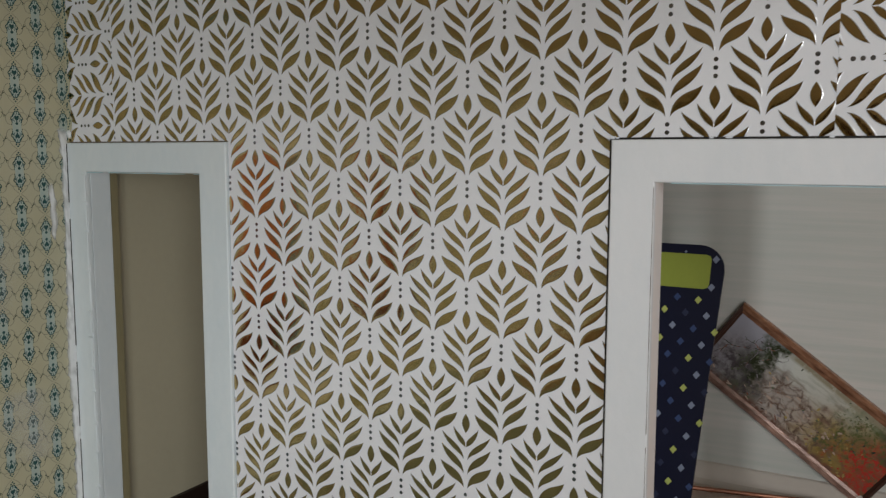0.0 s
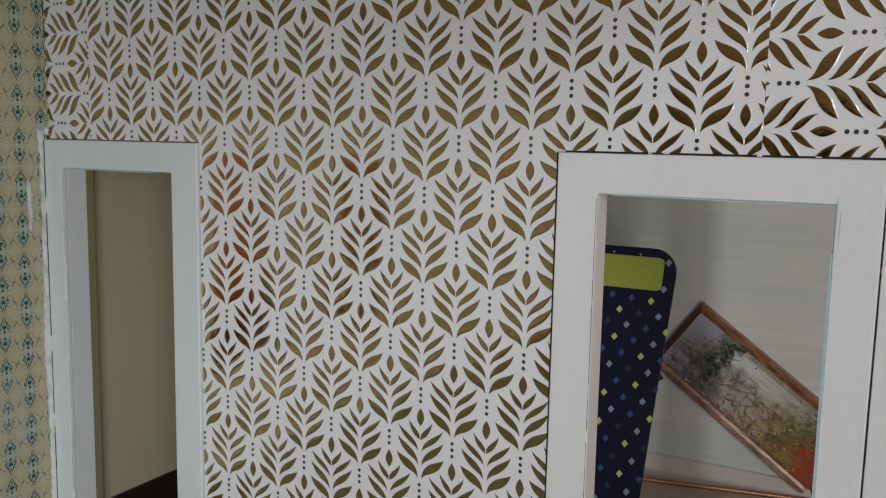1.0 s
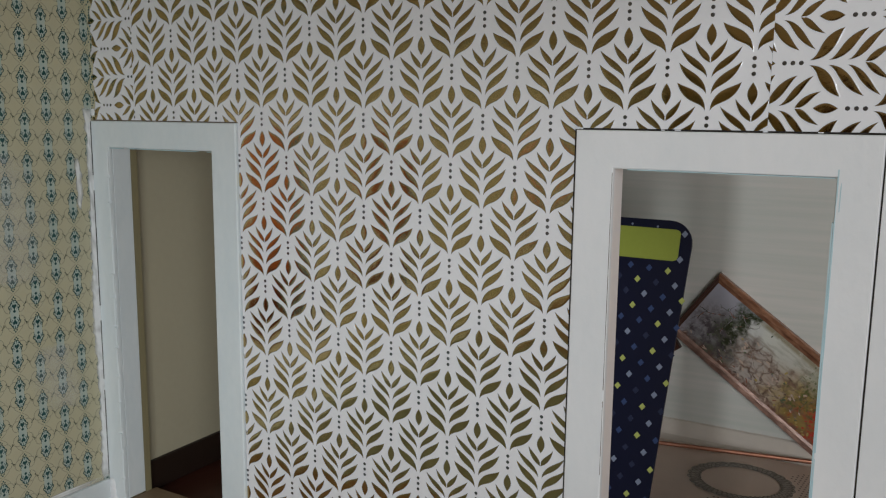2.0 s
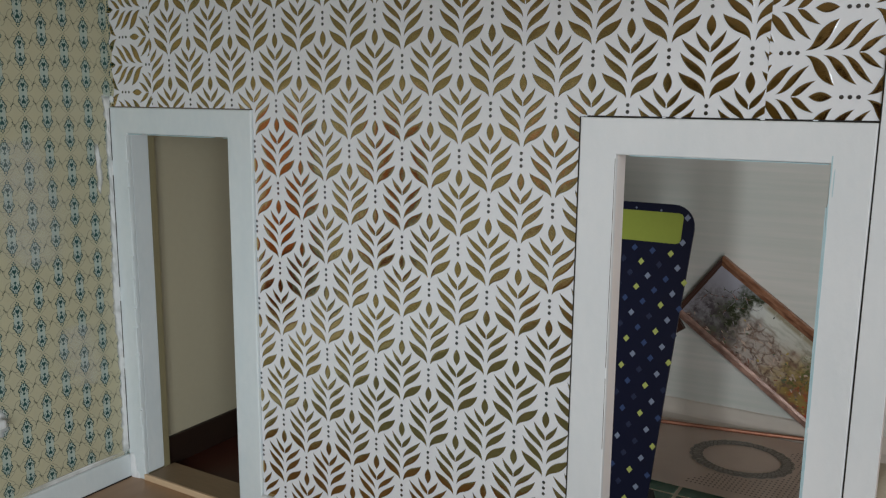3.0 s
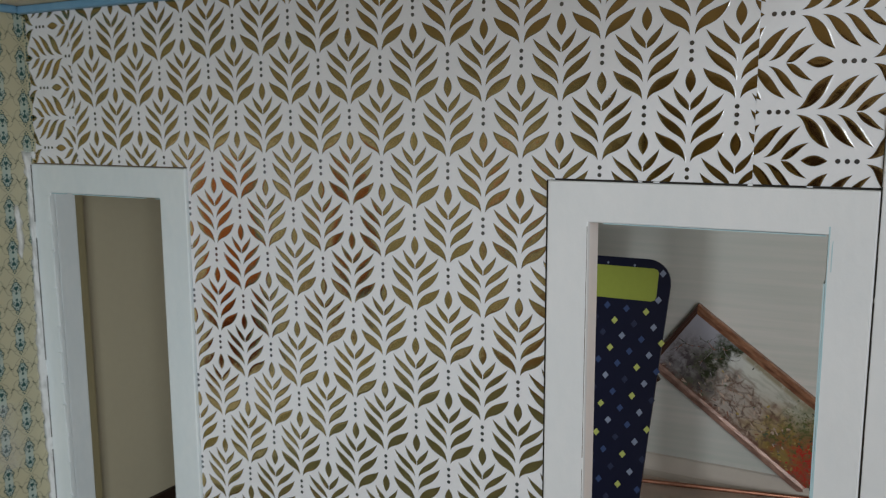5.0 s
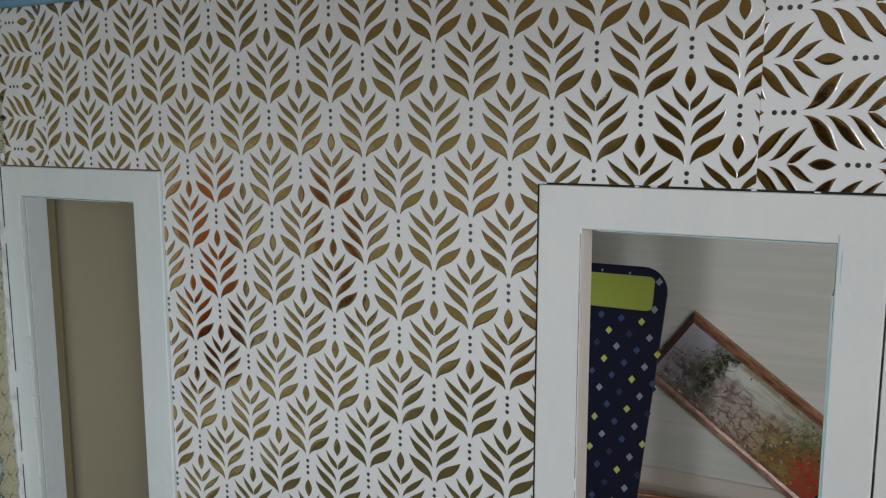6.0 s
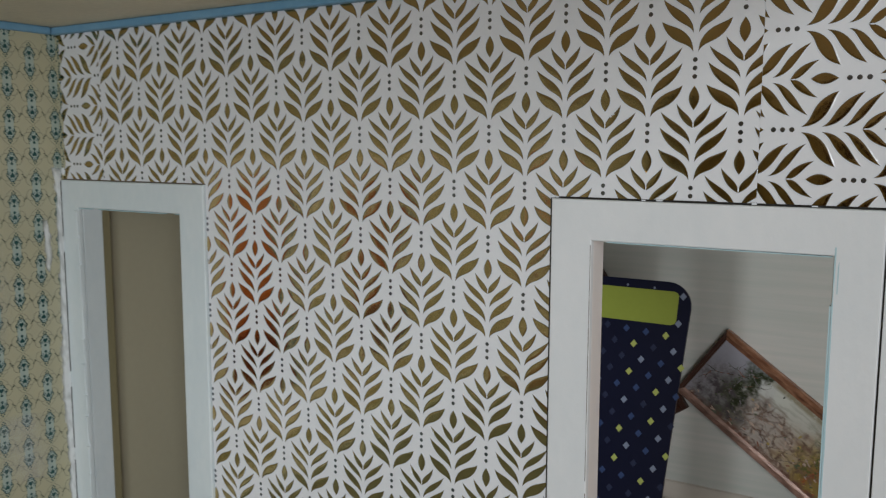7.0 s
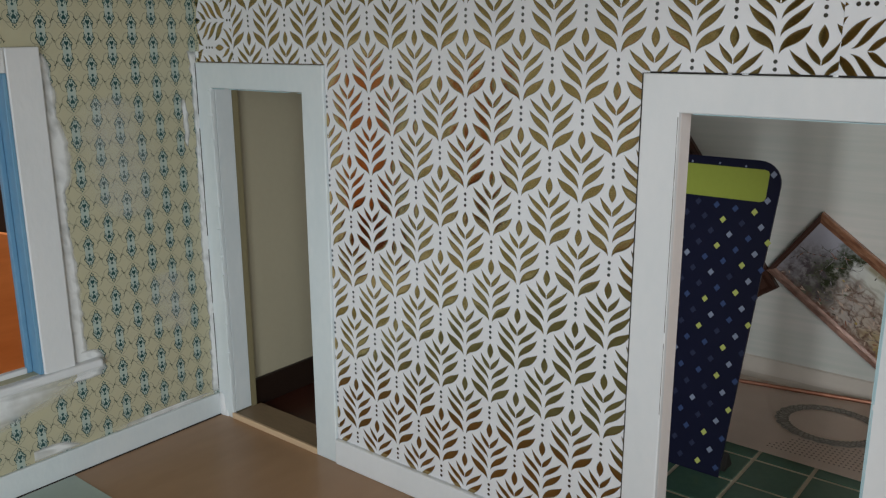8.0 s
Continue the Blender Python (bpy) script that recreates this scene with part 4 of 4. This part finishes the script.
def surrounding_room():
    x0, x1, y0, y1, z0, z1 = -1800, 2700, -3000, 2000, -740, 1800
    structure("room_floor", boxed(x0, x1, y0, y1, z0 - 50, z0), M_ROOMFLOOR, "brown boarded floor of the living room", "floor")
    structure("room_ceiling", boxed(x0, x1, y0, y1, z1, z1 + 50), M_ROOMWALL, "grey plaster ceiling of the living room", "ceiling")
    for name, b in (("room_wall_west", (x0 - 50, x0, y0, y1, z0, z1)), ("room_wall_south", (x0, x1, y0 - 50, y0, z0, z1)), ("room_wall_north", (x0, x1, y1, y1 + 50, z0, z1)), ("room_wall_east", (x1, x1 + 50, y0, y1, z0, z1))):
        structure(name, boxed(*b), M_ROOMWALL, "plain grey plaster wall of the living room", "wall")
    # an unseen wall and window frame, added round the two daylight lamps
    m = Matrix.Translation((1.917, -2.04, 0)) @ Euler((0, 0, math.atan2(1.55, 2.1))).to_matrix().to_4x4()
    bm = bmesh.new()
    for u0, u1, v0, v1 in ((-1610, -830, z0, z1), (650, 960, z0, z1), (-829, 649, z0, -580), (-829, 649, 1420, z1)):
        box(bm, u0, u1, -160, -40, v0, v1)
    structure("room_lamp_wall", bm, M_ROOMWALL, "unseen plain grey wall added round the daylight lamps", "wall").matrix_world = m
    frame_of = thing("room_lamp_frame", "unseen white window frame added round the daylight lamps", "window", "", "structure")
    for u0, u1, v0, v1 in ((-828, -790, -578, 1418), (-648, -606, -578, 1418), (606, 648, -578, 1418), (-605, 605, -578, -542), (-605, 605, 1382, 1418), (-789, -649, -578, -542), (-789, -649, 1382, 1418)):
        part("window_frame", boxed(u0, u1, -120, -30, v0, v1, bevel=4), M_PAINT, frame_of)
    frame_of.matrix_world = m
    # unseen, added to cut part of the lamp off from the right-hand side
    structure("room_shade_wall", boxed(720, x1, -470, -420, z0, z1), M_ROOMWALL, "unseen plain grey wall, added to shade the house's right side", "wall")


surrounding_room()
bench = thing("orange_panel", "orange varnished wooden panel, dark red-brown below, behind the house", "panel")
part("board", sheet(bmesh.new(), [(34, -740), (30, 20), (16, 52), (-8, 70), (-60, 88), (-190, 165), (-300, 200), (-1280, 200), (-1300, -740)], 18, "x"), M_ORANGE, bench)
# separate front piece, dark red-brown below the orange
part("lower_front", boxed(19, 34, -1290, -130, -740, 40, bevel=3), M_DARKRED, bench, "dark red-brown lower front")
bench.location = (-0.2, 0, 0)
cabinet = thing("dark_cabinet", "dark brown wooden cabinet behind the doll's house", "cabinet")
part("body", boxed(-690, -460, -890, 320, -740, 150, bevel=4), M_DARKBROWN, cabinet)
part("top", boxed(-700, -450, -900, 330, 150.2, 175, bevel=6), M_DARKBROWN, cabinet)
for y in (-885, -482, -79):
    part("door", boxed(-460, -450.5, y, y + 395, -700, 130, bevel=3), M_DARKBROWN, cabinet)
tagged(part("pale_cloth", boxed(-640, -470, 120, 300, 175, 330, bevel=30), M_PINK), "pale pinkish folded cloth on the cabinet", "cloth")


# ---- gold foil paper on the partition ----
def leaf(bm, c0, c1, c2, c3, wide, mirror, up, lean=1.15, n=12, slot=0):
    """A pointed leaf about a rib that bends twice, slightly raised, in x and z, facing -y."""
    ribs = []
    for k in range(n + 1):
        f = k / n
        g = 1 - f
        x, z = (g**3 * c0[i] + 3 * g * g * f * c1[i] + 3 * g * f * f * c2[i] + f**3 * c3[i] for i in (0, 1))
        dx, dz = (3 * g * g * (c1[i] - c0[i]) + 6 * g * f * (c2[i] - c1[i]) + 3 * f * f * (c3[i] - c2[i]) for i in (0, 1))
        s = math.hypot(dx, dz) or 1
        w = wide * math.sin(math.pi * f ** lean) ** 0.95 if 0 < k < n else 0.0
        ribs.append(((x, z), (-dz / s, dx / s), w / 2))
    def ring(grow, depth):
        """The outline moved out by grow mm, at a depth."""
        side = [(p[0] + nn[0] * max(w + grow, 0.01), p[1] + nn[1] * max(w + grow, 0.01)) for p, nn, w in ribs]
        side += [(p[0] - nn[0] * max(w + grow, 0.01), p[1] - nn[1] * max(w + grow, 0.01)) for p, nn, w in ribs[-2:0:-1]]
        if grow > 0:
            for k, sign in ((0, -1), (n, 1)):
                p, nn, _ = ribs[k]
                side[k] = (p[0] + sign * nn[1] * grow, p[1] - sign * nn[0] * grow)
        return [bm.verts.new(Vector(up(-x if mirror else x, z, depth - (0.003 if mirror else 0))) * MM) for x, z in side]

    # the paper swells to a lip round the pressed leaf; the foil is dished a little
    rings = [ring(0.38, 0.028), ring(0.08, -0.05), ring(0.0, 0.0), ring(-0.17, -0.008), ring(-0.42, -0.018), ring(-0.75, -0.024)]
    bm.faces.new(rings[-1]).material_index = slot
    for a, b, mat in zip(rings, rings[1:], (3, 3, 2, slot, slot)):
        for i in range(len(a)):
            j = (i + 1) % len(a)
            bm.faces.new((a[i], a[j], b[j], b[i])).material_index = mat


def sprig(up):
    """One printed fern: a bud, a small fork, three pairs of leaves and three dots. Its bud's middle is the origin."""
    bm = bmesh.new()
    leaf(bm, (0, -3.2), (0, -1.2), (0, 1), (0, 3.05), 2.75, False, up, 0.98)
    for mirror in (False, True):
        leaf(bm, (0.12, -7.85), (0.75, -6.1), (3.1, -4.9), (4.5, -1.5), 1.8, mirror, up, 0.88)
        leaf(bm, (0.65, -12.0), (1.5, -8.8), (5.6, -7.9), (8.65, -3.6), 1.9, mirror, up)
        leaf(bm, (0.65, -16.7), (1.6, -12.9), (6.0, -12.2), (8.8, -7.7), 2.4, mirror, up)
        leaf(bm, (0.65, -21.4), (1.9, -17.2), (6.2, -17.3), (9.05, -13.4), 3.0, mirror, up)
    for k in range(3):
        ring = [bm.verts.new(Vector(up(0.62 * math.cos(a), -23.5 - 2.15 * k + 0.62 * math.sin(a), -0.1)) * MM) for a in [math.pi * i / 5 for i in range(10)]]
        bm.faces.new(ring).material_index = 1
    return bm


def upright(x, z, d):
    return (x, d, z)


def to_right(x, z, d):
    return (z, d, -x)


def to_left(x, z, d):
    return (-z, d, x)


PX, PZ = 24.27, 33.2
PAPER_Y = 0.75
SPRIG = {}
for key, up in (("up", upright), ("right", to_right), ("left", to_left)):
    SPRIG[key] = mesh_of("foil_sprig", sprig(up), M_FOIL, M_DOT, M_FOILEDGE, M_LIP)


def bounds(me):
    xs, zs = [v.co.x / MM for v in me.vertices], [v.co.z / MM for v in me.vertices]
    return min(xs), max(xs), min(zs), max(zs)


def paper(name, rects, key, x0, z0, dx, dz, label):
    """A sheet of foil paper: the white card in rectangles, and its sprigs, whole or cut at the edges. Lattice: half steps in alternate rows."""
    bm = bmesh.new()
    for r in rects:
        box(bm, r[0], r[1], PAPER_Y, 1.2, r[2], r[3])
    root = part(name, bm, M_CARD, WALL, label)
    lo_x, hi_x, lo_z, hi_z = bounds(SPRIG[key])
    for i in range(-40, 41):
        for j in range(-24, 25):
            if (i + j) % 2:
                continue
            x, z = x0 + i * dx / 2, z0 + j * dz / 2
            for r in rects:
                if x + hi_x < r[0] or x + lo_x > r[1] or z + hi_z < r[2] or z + lo_z > r[3]:
                    continue
                whole = x + lo_x >= r[0] and x + hi_x <= r[1] and z + lo_z >= r[2] and z + hi_z <= r[3]
                me = SPRIG[key]
                if not whole:
                    cut = bmesh.new()
                    cut.from_mesh(me)
                    for co, no in (((r[0] - x, 0, 0), (-1, 0, 0)), ((r[1] - x, 0, 0), (1, 0, 0)), ((0, 0, r[2] - z), (0, 0, -1)), ((0, 0, r[3] - z), (0, 0, 1))):
                        bmesh.ops.bisect_plane(cut, geom=cut.verts[:] + cut.edges[:] + cut.faces[:], plane_co=Vector(co) * MM, plane_no=no, clear_outer=True)
                    if not cut.faces:
                        cut.free()
                        continue
                    me = bpy.data.meshes.new("foil_sprig")
                    cut.to_mesh(me)
                    cut.free()
                    for mt in (M_FOIL, M_DOT, M_FOILEDGE, M_LIP):
                        me.materials.append(mt)
                ob = new("foil_sprig", me)
                ob.parent = root
                ob.location = (x * MM, (PAPER_Y - 0.02) * MM, z * MM)
    return root


paper("gold_paper", [(87.8, 230.4, 12.2, 181.3), (27.6, 287.1, 181.3, 241.8)], "up", 136.9, 125.3, PX, PZ, "white paper printed with gold foil ferns")
paper("gold_paper", [(287.15, 317.0, 181.4, 241.8)], "right", 301.6, 187.7, PZ, PX, "white paper strip with gold foil ferns turned sideways")
paper("gold_paper", [(0.2, 27.55, 181.3, 241.8)], "left", 18.1, 187.7, PZ, PX, "white paper strip with gold foil ferns turned sideways")


# ---- teal print on the cream paper ----
def print_piece(bm, pts, slot=0):
    f = bm.faces.new([bm.verts.new(Vector((0.0, y, z)) * MM) for y, z in pts])
    f.material_index = slot


def diamond_pts(y, z, w, h):
    return [(y, z - h), (y + w, z), (y, z + h), (y - w, z)]


def stroke(bm, pts, w, slot=0):
    for a, b in zip(pts, pts[1:]):
        dy, dz = b[0] - a[0], b[1] - a[1]
        s = math.hypot(dy, dz) or 1
        n = (-dz / s * w / 2, dy / s * w / 2)
        print_piece(bm, [(a[0] + n[0], a[1] + n[1]), (b[0] + n[0], b[1] + n[1]), (b[0] - n[0], b[1] - n[1]), (a[0] - n[0], a[1] - n[1])], slot)


def ornament():
    """Two facing hearts in a broken pointed oval on a bluish ground, with thin looping vines and sprouts beside it."""
    bm = bmesh.new()
    for s in (1, -1):
        # hollow tip of four dots
        for u, v in ((0, 7.45), (0.62, 6.7), (-0.62, 6.7), (0, 5.95)):
            print_piece(bm, diamond_pts(u, s * v, 0.42, 0.44))
        # heart with its point towards the middle, stem and bud
        print_piece(bm, [(0, s * 4.0), (0.45, s * 4.45), (0.95, s * 4.2), (1.0, s * 3.5), (0.5, s * 2.75), (0, s * 2.3), (-0.5, s * 2.75), (-1.0, s * 3.5), (-0.95, s * 4.2), (-0.45, s * 4.45)])
        stroke(bm, [(0, s * 2.5), (0, s * 1.6)], 0.36)
        print_piece(bm, [(0, s * 1.95), (0.5, s * 1.7), (0.62, s * 1.25), (0.2, s * 0.8), (-0.2, s * 0.8), (-0.62, s * 1.25), (-0.5, s * 1.7)])
        stroke(bm, [(0, s * 5.6), (0, s * 4.8)], 0.3)
        for q in (1, -1):
            for dash, w in (([(0.5, 6.15), (1.1, 5.4)], 0.4), ([(1.0, 5.35), (1.55, 4.7), (1.75, 4.0)], 0.46), ([(1.7, 4.1), (2.35, 3.7), (2.55, 3.0), (2.1, 2.55)], 0.4), ([(1.8, 3.2), (2.0, 2.2), (1.85, 1.5)], 0.38), ([(2.1, 1.3), (2.15, 0.7)], 0.3), ([(0.75, 5.1), (1.2, 4.55)], 0.26), ([(1.35, 3.7), (1.4, 2.6), (0.95, 2.1)], 0.26)):
                stroke(bm, [(q * u, s * v) for u, v in dash], w)
            print_piece(bm, [(0, 0), (q * 1.75, 0), (q * 1.9, s * 1.5), (q * 1.8, s * 3.3), (q * 1.35, s * 4.7), (q * 0.55, s * 5.9), (0, s * 6.2)], 2)
            stroke(bm, [(q * u, s * v) for u, v in ((1.4, 5.5), (2.7, 5.6), (3.9, 5.0), (4.55, 3.8), (4.55, 2.6), (3.9, 1.4), (2.7, 0.7))], 0.25, 1)
            stroke(bm, [(q * u, s * v) for u, v in ((0.3, 8.5), (1.7, 7.5), (2.7, 6.6), (3.3, 5.5))], 0.2, 1)
        # a forked sprout between the columns
        stroke(bm, [(4.4, s * 3.3), (5.0, s * 4.0), (5.2, s * 5.0)], 0.3, 3)
        stroke(bm, [(5.0, s * 4.0), (5.7, s * 4.4)], 0.34, 3)
        print_piece(bm, diamond_pts(4.35, s * 3.2, 0.42, 0.3), 3)
    for f in bm.faces:
        if f.material_index == 2:
            for v in f.verts:
                v.co.x -= 0.04 * MM
    return bm


ORNAMENT = mesh_of("printed_ornament", ornament(), M_TEAL, M_VINE, M_PALETEAL, M_SPROUT)


def west_print():
    near = tagged(new("teal_print"), "repeating teal ornaments printed on the cream paper")
    near.parent = WALL_W
    verts, faces, slots = [], [], []
    shape = [v.co.copy() for v in ORNAMENT.vertices]
    dy, dz = 10.22, 17.3
    for i in range(0, 102):
        for j in range(-1, 16):
            y = -1.6 - i * dy
            z = 169.4 - 17.3 * 9 + j * dz + (dz / 2 if i % 2 else 0)
            if z < 12 or z > 241 or y < DEEP + 4:
                continue
            blocked = False
            for y0, y1, z0, z1 in HOLES:
                if y0 - 12 < y < y1 + 12 and z0 - 14 < z < z1 + 8:
                    blocked = True
            if blocked:
                continue
            if y > -125:
                ob = new("printed_ornament", ORNAMENT)
                ob.parent = near
                ob.location = (0.12 * MM, y * MM, z * MM)
            else:
                k, at = len(verts), Vector((0.12, y, z)) * MM
                verts += [c + at for c in shape]
                faces += [[k + i for i in f.vertices] for f in ORNAMENT.polygons]
                slots += [f.material_index for f in ORNAMENT.polygons]
    far = bpy.data.meshes.new("printed_ornament")
    far.from_pydata(verts, [], faces)
    far.polygons.foreach_set("material_index", slots)
    for mt in ORNAMENT.materials:
        far.materials.append(mt)
    rest = new("printed_ornament", far)
    rest.parent = near
    tagged(rest, kind="stuff")


west_print()


# ---- green tiles ----
def tiles():
    floor = bpy.data.objects["floor_tiled"]
    pitch = 25.7
    me = mesh_of("tile", boxed(-12.0, 12.0, -12.0, 12.0, -1.0, 0, bevel=0.4), M_TILE)
    for i in range(-3, 3):
        for j in range(-3, 5):
            x, y = 237.6 + 12.85 + i * pitch, 123.4 - 12.85 + j * pitch
            if x + 12.9 > 292 or y - 13 < T or y + 13 > BACK - 8:
                continue
            ob = new("tile", me)
            ob.parent = floor
            ob.location = (x * MM, y * MM, random.uniform(-0.12, 0.12) * MM)


tiles()


# ---- torn paper edge in the corner, flecks on the foil ----
flap = thing("paper_flap", "ragged edge of teal printed paper folded round the corner", "paper", "", "structure")
rnd = random.Random(5)
edge = [(2.2 + rnd.uniform(-0.9, 0.8) + 0.6 * math.sin(z * 0.5), z) for z in np.arange(182.5, 241.0, 1.6)]
bm = sheet(bmesh.new(), [(0.1, 182.5)] + edge + [(0.1, 241.0)], 0.2, "y")
bmesh.ops.translate(bm, verts=bm.verts[:], vec=(0, 0.0003, 0))
part("paper_edge", bm, M_YELLOW, flap)
bm = bmesh.new()
for z in np.arange(184.0, 240.0, 1.15):
    x = 1.0 + rnd.uniform(-0.7, 1.2)
    w, h = rnd.uniform(0.35, 0.85), rnd.uniform(0.4, 0.9)
    bm.faces.new([bm.verts.new(Vector((x + u * w, 0.24, z + v * h)) * MM) for u, v in ((0, -1), (1, 0.1), (0.1, 1), (-1, -0.1))])
tagged(part("torn_print", bm, M_TEAL, flap), kind="stuff")
bm = bmesh.new()
bmesh.ops.create_icosphere(bm, subdivisions=2, radius=1.5 * MM, matrix=Matrix.Translation(Vector((0.9, 0.3, 184.5)) * MM) @ Matrix.Diagonal((1, 0.4, 1.1, 1)))
part("paint_blob", bm, M_PAINT, flap, "small blob of white paint")
bm = bmesh.new()
for x, z, r in ((248.2, 204.5, 0.45), (248.9, 205.3, 0.4), (249.5, 205.9, 0.35), (247.8, 203.8, 0.3), (248.7, 204.4, 0.25), (225.6, 184.6, 0.35), (213.4, 192.0, 0.3)):
    bm.faces.new([bm.verts.new(Vector((x + r * math.cos(a) * 1.3, 0.60, z + r * math.sin(a))) * MM) for a in (0.2, 1.3, 2.2, 3.6, 5.0)])
tagged(part("foil_flecks", bm, M_LIP), "tiny white flecks where the gold foil has worn off", "wear", "", "structure")

# ---- beyond the house front: small things on the table, a chest behind ----
bm = bmesh.new()
rings = [[bm.verts.new(Vector((322.5 + r * math.cos(a), 272 + r * math.sin(a), z)) * MM) for a in [2 * math.pi * k / 24 for k in range(24)]] for r, z in ((7.4, -10), (7.6, -8.6), (6.8, 2), (5.2, 14), (3.4, 21), (1.6, 24.6), (0.3, 25.6))]
for lower, upper in zip(rings, rings[1:]):
    for k in range(24):
        bm.faces.new((lower[k], lower[(k + 1) % 24], upper[(k + 1) % 24], upper[k]))
bm.faces.new(rings[0][::-1])
bm.faces.new(rings[-1])
tagged(part("felt_cone", bm, M_GREY), "small dark grey felt cone standing on the table", "cone")
hinge = thing("hinge", "small tarnished metal hinge lying on the table", "hinge")
part("leaf", boxed(318, 324, 243, 250, -10, -8.8, bevel=0.3), M_STEEL, hinge)
part("leaf", boxed(325, 331, 243, 250, -10, -8.8, bevel=0.3), M_STEEL, hinge)
bm = bmesh.new()
bmesh.ops.create_cone(bm, cap_ends=True, segments=12, radius1=1.1 * MM, radius2=1.1 * MM, depth=7 * MM, matrix=Matrix.Translation(Vector((324.5, 246.5, -8.4)) * MM) @ Euler((radians(90), 0, 0)).to_matrix().to_4x4())
part("pin", bm, M_STEEL, hinge)
chest = thing("chest", "pale orange wooden chest standing behind the table", "chest")
part("body", boxed(180, 700, 620, 900, -740, -60, bevel=4), M_CHEST, chest)
part("lid", boxed(170, 710, 610, 910, -60, -28, bevel=6), M_CHEST, chest)
